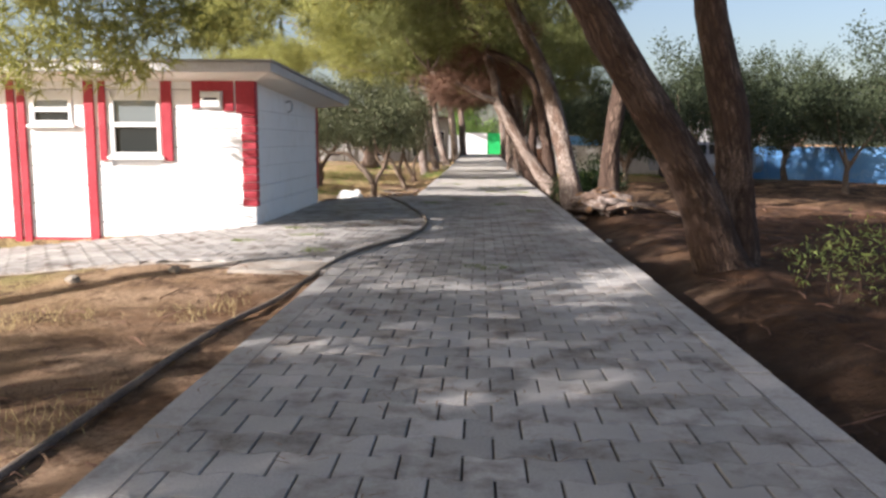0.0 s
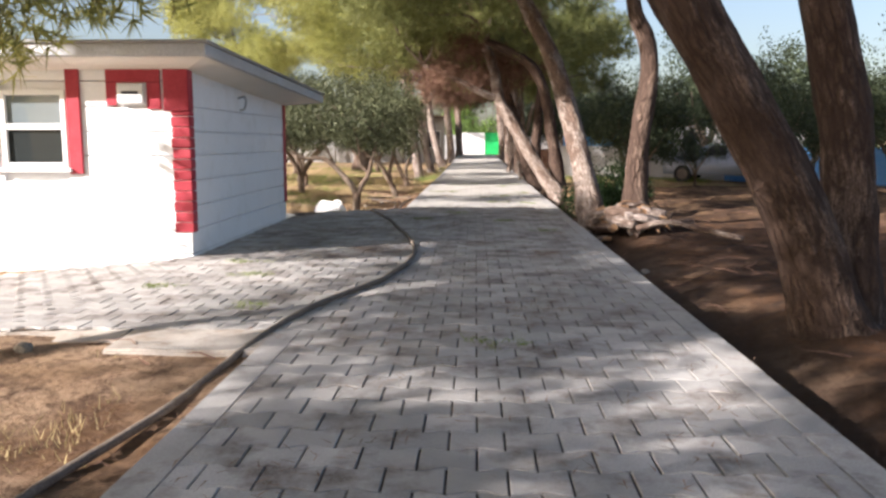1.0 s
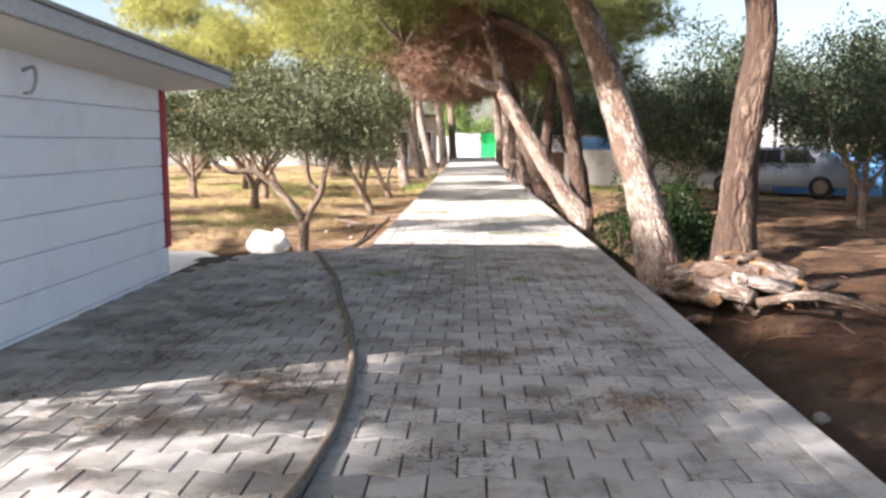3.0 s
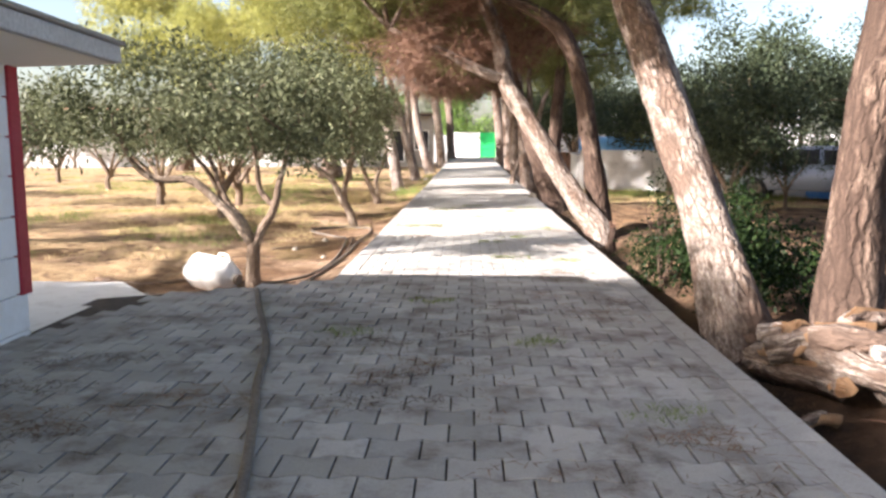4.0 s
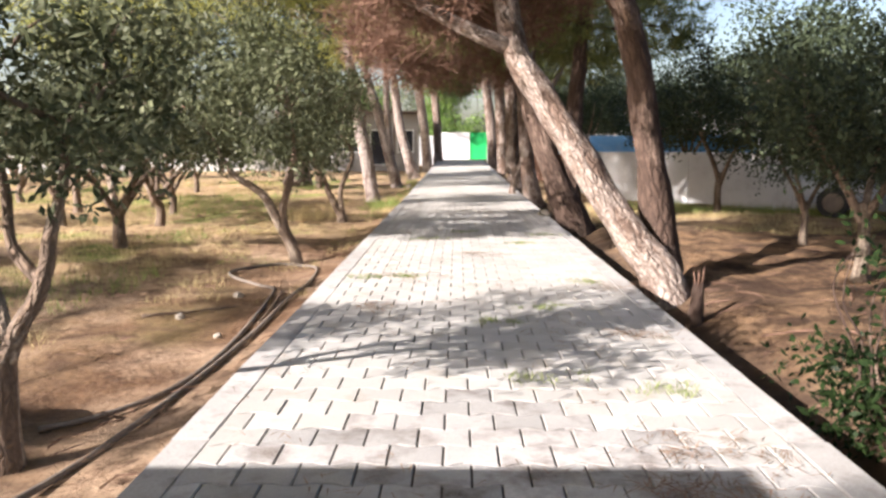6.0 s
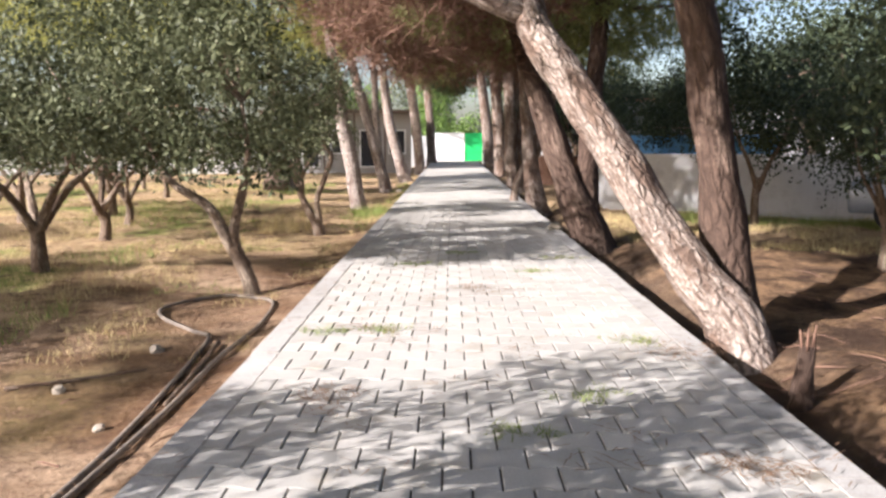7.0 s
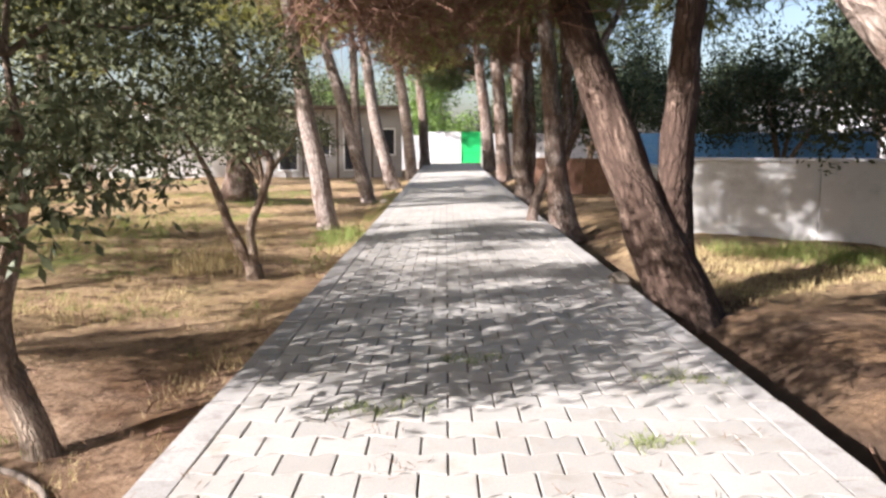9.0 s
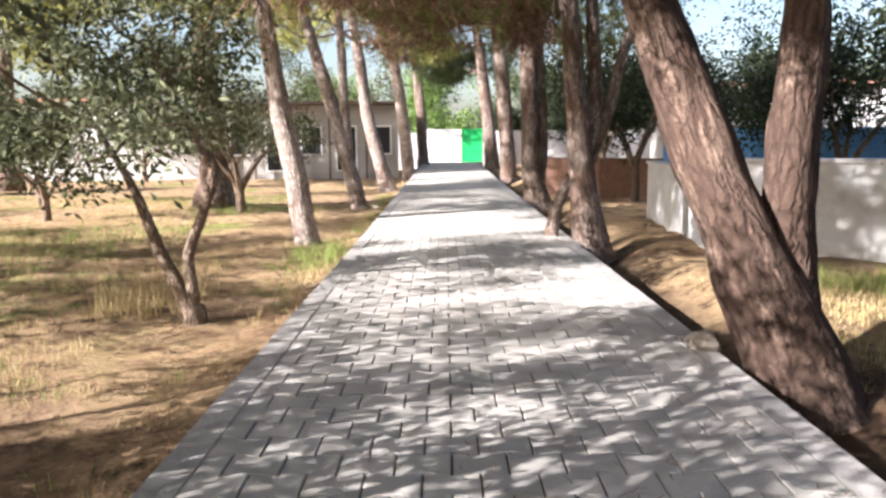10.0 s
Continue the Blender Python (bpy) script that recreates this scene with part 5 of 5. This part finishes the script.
leafy("weed_bush", "straggly yellow-green weed bush on needle-covered soil", "bush", cl, [((c[0], c[1], -0.2), c[:3]) for c in cl[:10]], "green_grass", 97, 420, 0.07, 0.016)
stump = empty("stump", 0, 0, 0, "short dark stump with broken shoots", "stump")
child("trunk", tube([(2.98, 23.9, -0.5), (2.99, 23.9, -0.1), (3.01, 23.92, 0.06)], [0.1, 0.06, 0.045], 10, 0.3, 4, 4, "bark_dark", "trunk", 0.4), stump)
for k in range(6):
    a = k * 1.1
    child("shoot", tube([(3.0 + 0.025 * math.cos(a), 23.91 + 0.025 * math.sin(a), 0.0), (3.0 + 0.055 * math.cos(a), 23.91 + 0.055 * math.sin(a), 0.12 + 0.02 * k)], [0.012, 0.004], 5, 0, 0, 1, "twig", "shoot"), stump)


# white plastic canister lying by the olive tree
def canister():
    c = empty("canister", 0, 0, 0, "large white plastic canister lying on its side by an olive tree", "canister")
    c.matrix_basis = pose(-2.52, 21.05, ground_z(-2.52, 21.05) + 0.21, 0, 6, -25) @ Matrix.Scale(1.05, 4)
    ringp = [(-0.33, 0.0), (-0.33, 0.12), (-0.31, 0.18), (-0.26, 0.205), (-0.02, 0.21), (0.0, 0.198), (0.03, 0.21), (0.2, 0.205), (0.27, 0.17), (0.31, 0.08), (0.32, 0.06), (0.36, 0.06), (0.36, 0.0)]
    verts, faces, S = [], [], 24
    for x, r in ringp:
        for k in range(S):
            a = 2 * math.pi * k / S
            sq = 1 + 0.08 * math.cos(4 * a)
            verts.append((x, r * sq * math.cos(a), r * sq * math.sin(a)))
    for i in range(len(ringp) - 1):
        for k in range(S):
            a, b = i * S + k, i * S + (k + 1) % S
            faces.append((a, a + S, b + S, b))
    child("body", mesh_of("body", verts, faces, "white_plastic", True), c)
    child("handle", tube([(0.05, 0, 0.2), (0.09, 0, 0.26), (0.2, 0, 0.26), (0.25, 0, 0.19)], [0.016, 0.016], 8, 0, 0, 5, "white_plastic", "handle"), c)
    bm = bmesh.new()
    bmesh.ops.create_cone(bm, cap_ends=True, segments=16, radius1=0.068, radius2=0.062, depth=0.04, matrix=pose(0.375, 0, 0, 0, 90, 0))
    part("cap", bm, "hose", c, bevel=0.005)


canister()


def rock(x, y, r, seed):
    bm = bmesh.new()
    bmesh.ops.create_icosphere(bm, subdivisions=2, radius=r)
    for v in bm.verts:
        v.co *= 1 + 0.4 * noise.noise(v.co * (2 / r) * 0.6 + Vector((seed, 0, 0)))
        v.co.z *= 0.7
    me = bpy.data.meshes.new("stone")
    bm.to_mesh(me)
    bm.free()
    me.materials.append(M["stone"])
    ob = new("stone", me)
    ob.location = (x, y, (0.0 if IN_R < x < RIGHT else ground_z(x, y)) + r * 0.3)
    return tagged(ob, "pale rough stone lying at the kerb", "stone", "stones")


for i, (x, y, r) in enumerate([(2.36, 31.68, 0.12), (-3.0, 19.9, 0.1), (-3.3, 19.6, 0.08), (-2.75, 20.1, 0.07), (-3.1, 20.3, 0.06), (-3.6, 19.9, 0.07), (-1.9, 25.4, 0.06), (-2.2, 24.3, 0.05), (-1.6, 23.6, 0.04), (-1.6, 19.27, 0.06), (-2.05, 19.02, 0.05), (-2.4, 19.08, 0.06), (-2.55, 19.46, 0.05), (2.95, 13.69, 0.06), (-1.2, 46.73, 0.12), (2.62, 42.37, 0.1), (-3.2, 8.14, 0.07), (-2.3, 8.46, 0.06)]):
    rock(x, y, r, i)


# ---- grass, weeds and litter ----
def blades(spots, rng, height, width, spread, per, mat, name, label, lie=0.35):
    P = np.repeat(np.array(spots), per, 0)
    n = len(P)
    P[:, :2] += rng.normal(size=(n, 2)) * spread
    way = np.c_[rng.normal(size=(n, 2)) * lie, np.ones(n)]
    H = height * (0.5 + rng.random(n))[:, None]
    ang = rng.random(n) * 2 * np.pi
    ac = np.c_[np.cos(ang), np.sin(ang), np.zeros(n)] * width
    v = np.stack([P - ac, P + ac, P + way * H], 1).reshape(-1, 3)
    return tagged(new(name, mesh_arrays(name, v, np.arange(len(v)).reshape(-1, 3), mat)), label, "grass", kind="stuff")


rng = np.random.default_rng(7)


def scatter(n, x0, x1, y0, y1, keep):
    out = []
    while len(out) < n:
        x, y = rng.uniform(x0, x1), rng.uniform(y0, y1)
        if keep(x, y) and not forecourt(x, y) and not (HL - 1 < x < -2.6 and 12.0 < y < 18.3):
            out.append((x, y, ground_z(x, y) - 0.01))
    return out


patch = lambda x, y, s, k: noise.noise(Vector((x * s, y * s, k)))
blades(scatter(3400, -14, -2.6, 23, 52, lambda x, y: patch(x, y, 0.35, 2) > 0.02), rng, 0.1, 0.005, 0.07, 7, "dry_grass", "dry_grass", "dry straw-coloured grass between the olive trees")
blades(scatter(1300, -14, -3.4, 24, 52, lambda x, y: patch(x, y, 0.25, 9) > 0.16), rng, 0.14, 0.006, 0.08, 7, "green_grass", "green_grass", "patchy green weeds between the olive trees")
blades(scatter(130, -1.5, -0.76, 31, 60, lambda x, y: patch(x, y, 0.5, 5) > 0.12), rng, 0.12, 0.005, 0.07, 9, "dry_grass", "verge_grass", "tufts of dry grass at the kerb")
blades(scatter(110, -1.6, -0.78, 31.5, 55, lambda x, y: patch(x, y, 0.6, 15) > 0.2), rng, 0.14, 0.006, 0.07, 9, "green_grass", "verge_weeds", "green weeds at the kerb")
blades(scatter(1500, 3.3, 10, 29.8, 35, lambda x, y: patch(x, y, 0.4, 3) > -0.05), rng, 0.08, 0.006, 0.08, 7, "dry_grass", "dry_grass", "dry grass along the foot of the white wall")
blades(scatter(500, 4.3, 9, 30, 35, lambda x, y: abs(y - (35.0 - 0.58 * (x - 4.35))) < 0.6), rng, 0.16, 0.006, 0.08, 8, "green_grass", "green_grass", "green weeds along the foot of the white wall")
blades(scatter(1200, -7, -0.8, 0, 8.4, lambda x, y: patch(x, y, 0.6, 6) > 0.05 and x < -1.3), rng, 0.07, 0.004, 0.08, 6, "dry_grass", "dry_grass", "short dry grass before the forecourt")
blades(scatter(420, -5, -1.0, 25, 38, lambda x, y: patch(x, y, 0.7, 21) > 0.08), rng, 0.07, 0.005, 0.07, 8, "dry_grass", "dry_grass", "thin dry grass on bare soil by the kerb")
blades(scatter(150, -5, -1.1, 28, 38, lambda x, y: patch(x, y, 0.6, 33) > 0.2), rng, 0.08, 0.006, 0.07, 8, "green_grass", "green_grass", "small green weeds on bare soil by the kerb")
blades(scatter(46, -3.3, -2.3, 34.4, 36.2, lambda x, y: True), rng, 0.3, 0.006, 0.05, 7, "dry_grass", "tall_weeds", "tall dry weeds behind an olive tree", 0.2)
blades(scatter(30, -1.9, -1.0, 37.6, 39.6, lambda x, y: True), rng, 0.22, 0.007, 0.07, 16, "green_grass", "verge_weeds", "bushy green weeds at the foot of a pine", 0.5)
# weeds in the paver joints
tufts = [(-0.25, 24.59), (1.5, 23.05), (0.95, 22.5), (1.95, 24.26), (0.1, 24.65), (-0.2, 17.1), (1.2, 16.85), (1.75, 15.36), (0.4, 18.21), (-1.6, 11.19), (-1.9, 12.03), (-2.2, 10.56), (-1.1, 9.72), (0.2, 27.9), (1.5, 27.38), (0.75, 28.83), (2.0, 28.41), (0.9, 8.57), (1.9, 20.75), (1.2, 20.97)]
P = [(x + rng.normal() * 0.12, y + rng.normal() * 0.06, 0.0) for x, y in tufts for _ in range(9)]
blades(P, rng, 0.03, 0.0035, 0.04, 16, "green_grass", "joint_weeds", "small weeds growing in the paver joints", 0.8)


def needles_on(spots, per, spread, name, label, z=None, length=0.09, broken=0, mat="litter"):
    if broken:
        spots, per = [(x + rng.normal() * 0.17, y + rng.normal() * 0.13) for x, y in spots for _ in range(broken)], per // broken
        spread *= 0.55
    n = len(spots) * per
    P = np.repeat(np.array([(x, y, 0.006 if z is None else ground_z(x, y) + 0.015) for x, y in spots]), per, 0)
    P[:, 0] += rng.normal(size=n) * spread
    P[:, 1] += rng.normal(size=n) * spread * 0.6
    P[:, 2] += rng.random(n) * 0.012
    ang = rng.random(n) * 2 * np.pi
    d = np.c_[np.cos(ang), np.sin(ang), rng.normal(size=n) * 0.06] * length
    w = np.c_[-np.sin(ang), np.cos(ang), np.zeros(n)] * 0.0035
    v = np.stack([P - w, P + w, P + d], 1).reshape(-1, 3)
    return tagged(new(name, mesh_arrays(name, v, np.arange(len(v)).reshape(-1, 3), mat)), label, "litter", kind="stuff")


needles_on([(1.9, 19.83), (1.75, 19.46), (2.0, 24.04), (1.95, 22.07), (1.6, 17.84), (1.7, 18.46), (-0.75, 12.76), (-0.9, 12.45), (-0.6, 13.07), (1.0, 13.8), (1.6, 12.87), (-1.4, 15.15), (-0.9, 15.56), (0.4, 16.19), (1.9, 14.94), (0.2, 24.59), (1.0, 26.35), (1.2, 9.72), (0.0, 23.16)], 140, 0.17, "needle_litter", "patches of fallen brown needles on the pavers", broken=7)
needles_on([(rng.uniform(-2.2, 2.1), rng.uniform(10.5, 19.0)) for _ in range(30)], 150, 0.2, "needle_litter", "dark patches of old needles and dust on the pavers", length=0.06, broken=6, mat="litter_dark")
needles_on([(rng.uniform(LEFT, RIGHT), rng.uniform(2, 36)) for _ in range(320)], 7, 0.12, "needle_litter", "scattered fallen brown needles on the pavers")
# this carpet's dark colour stands in for shade that no crown casts here
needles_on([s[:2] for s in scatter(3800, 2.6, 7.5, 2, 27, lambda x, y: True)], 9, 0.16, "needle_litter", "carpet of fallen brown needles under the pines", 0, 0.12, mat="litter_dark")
needles_on([s[:2] for s in scatter(3600, -6, -0.8, 1, 40, lambda x, y: True)], 8, 0.16, "needle_litter", "fallen brown needles on bare soil", 0, 0.12)

def sticks(spots, name, label, lo, hi, r):
    V, F = [], []
    for x, y, z in spots:
        a, L = rng.uniform(0, math.pi * 2), rng.uniform(lo, hi)
        p, q = Vector((x, y, z + 0.02)), Vector((x + math.cos(a) * L, y + math.sin(a) * L, 0))
        q.z = ground_z(q.x, q.y) + rng.uniform(0.01, 0.05)
        m = p.lerp(q, 0.5) + Vector((rng.normal() * 0.1 * L, rng.normal() * 0.1 * L, 0.02))
        w = (q - p).cross(Vector((0, 0, 1))).normalized() * r * rng.uniform(0.5, 1.5)
        u = Vector((0, 0, 1)) * w.length
        o = len(V)
        for c, s in ((p, 1), (m, 0.8), (q, 0.3)):
            V += [c + w * s, c - w * s, c + u * s * 1.6]
        for k in (0, 3):
            for i in range(3):
                j = (i + 1) % 3
                F.append((o + k + i, o + k + j, o + k + 3 + j, o + k + 3 + i))
    return tagged(new(name, mesh_of(name, V, F, "twig")), label, "litter", kind="stuff")


sticks(scatter(420, 2.7, 9, 3, 28, lambda x, y: True), "stick_litter", "dry sticks scattered under the pines", 0.08, 0.5, 0.006)
sticks(scatter(420, -6, -0.8, 2, 40, lambda x, y: True), "stick_litter", "dry sticks scattered on bare soil", 0.06, 0.35, 0.005)

# ---- kerbs and pavers ----
for side, x0, x1 in (("left", LEFT, IN_L), ("right", IN_R, RIGHT)):
    bm = box(0, x1 - x0 - 0.002, 0, 0.988, -0.32, -0.003)
    bmesh.ops.bevel(bm, geom=[e for e in bm.edges if all(v.co.z > -0.1 for v in e.verts)], offset=0.007, segments=2, affect="EDGES")
    me = bpy.data.meshes.new("kerb_stone")
    bm.to_mesh(me)
    bm.free()
    me.materials.append(M["kerb"])
    rgk = random.Random(len(side))
    for i in range(-5, 72):
        if side == "left" and 8.6 < i + 0.5 < 19.4:
            continue
        k = child("kerb_stone", me, pavement)
        k.matrix_basis = pose(x0 + (0.002 if side == "right" else 0) + rgk.uniform(-0.004, 0.004), i, rise(i + 0.5) + rgk.uniform(-0.004, 0.004), 0.75 if i > 40 else 0, 0, rgk.uniform(-0.25, 0.25))


def paver_outline(half_l, half_r, wave=0.013, gx=0.0052, gy=0.0034):
    """An interlocking paver about its centre: wide ends, narrow waist; half_l and half_r reach to its ends."""
    h = PR / 2
    a, b = -half_l + gx, half_r - gx

    def edge(x):
        d = abs(x) / (PW / 2)
        return h - gy + wave * (1 if d > 0.72 else -1 if d < 0.28 else (d - 0.5) / 0.22)
    xs_ = [x for x in (a, -PW * 0.36, -PW * 0.14, PW * 0.14, PW * 0.36, b) if a - 1e-6 <= x <= b + 1e-6]
    return [(x, -edge(x)) for x in xs_] + [(x, edge(x)) for x in xs_[::-1]]


def paver_mesh(out, depth=0.02, chamfer=0.0035):
    n = len(out)
    cx, cy = sum(p[0] for p in out) / n, sum(p[1] for p in out) / n
    V = [(x, y, -depth) for x, y in out] + [(x, y, -chamfer * 0.8) for x, y in out]
    for x, y in out:
        dx, dy = cx - x, cy - y
        V.append((x + math.copysign(min(chamfer, abs(dx)), dx), y + math.copysign(min(chamfer, abs(dy)), dy), 0.0))
    F = [(i, (i + 1) % n, n + (i + 1) % n, n + i) for i in range(n)] + [(n + i, n + (i + 1) % n, 2 * n + (i + 1) % n, 2 * n + i) for i in range(n)] + [tuple(range(2 * n, 3 * n))]
    return V, F


SHAPES = {}
for key, (hl, hr) in {"full": (PW / 2, PW / 2), "west": (0.0, PW / 2), "east": (PW / 2, 0.0)}.items():
    SHAPES[key] = paver_mesh(paver_outline(hl, hr))
rgp = random.Random(17)
single = {k: mesh_of("paver", *SHAPES[k], "paver_one") for k in SHAPES}
WORN, CLEAN = ([], []), ([], [])
row, y = 0, -6.0
while y < 71.8:
    yc = y + PR / 2
    shift = (row % 2) * 0.5
    cells = []
    for c in range(12 if shift else 11):
        xc = IN_L + (c + (0.0 if shift else 0.5)) * PW
        key = "full"
        if shift and c == 0 and not forecourt(LEFT - 0.05, yc):
            key = "west"
        if shift and c == 11:
            key = "east"
        cells.append((xc, key))
    xc = cells[0][0] - PW
    while xc > -7.4 and forecourt(xc, yc):
        cells.append((xc, "full"))
        xc -= PW
    for xc, key in cells:
        z = rise(yc) + plat(xc) + rgp.uniform(-0.0025, 0.0025)
        tx, ty = rgp.uniform(-0.3, 0.3), rgp.uniform(-0.3, 0.3)
        if 12.4 <= y < 17.75 and xc > IN_L - 0.1:
            ob = child("paver", single[key], pavement)
            ob.matrix_basis = pose(xc, yc, z, tx, ty, rgp.uniform(-0.5, 0.5))
        else:
            VV, FF = CLEAN if yc > 20.2 + 0.5 * math.sin(xc * 2.1) else WORN
            o = len(VV)
            a, b = math.tan(radians(ty)), math.tan(radians(tx))
            V, F = SHAPES[key]
            VV += [(xc + p, yc + q, z + r - a * p + b * q) for p, q, r in V]
            FF += [tuple(o + i for i in f) for f in F]
    row += 1
    y += PR
for (VV, FF), mat in ((WORN, "paver"), (CLEAN, "paver_clean")):
    tagged(child("pavers", mesh_of("pavers", VV, FF, mat), pavement), kind="stuff")
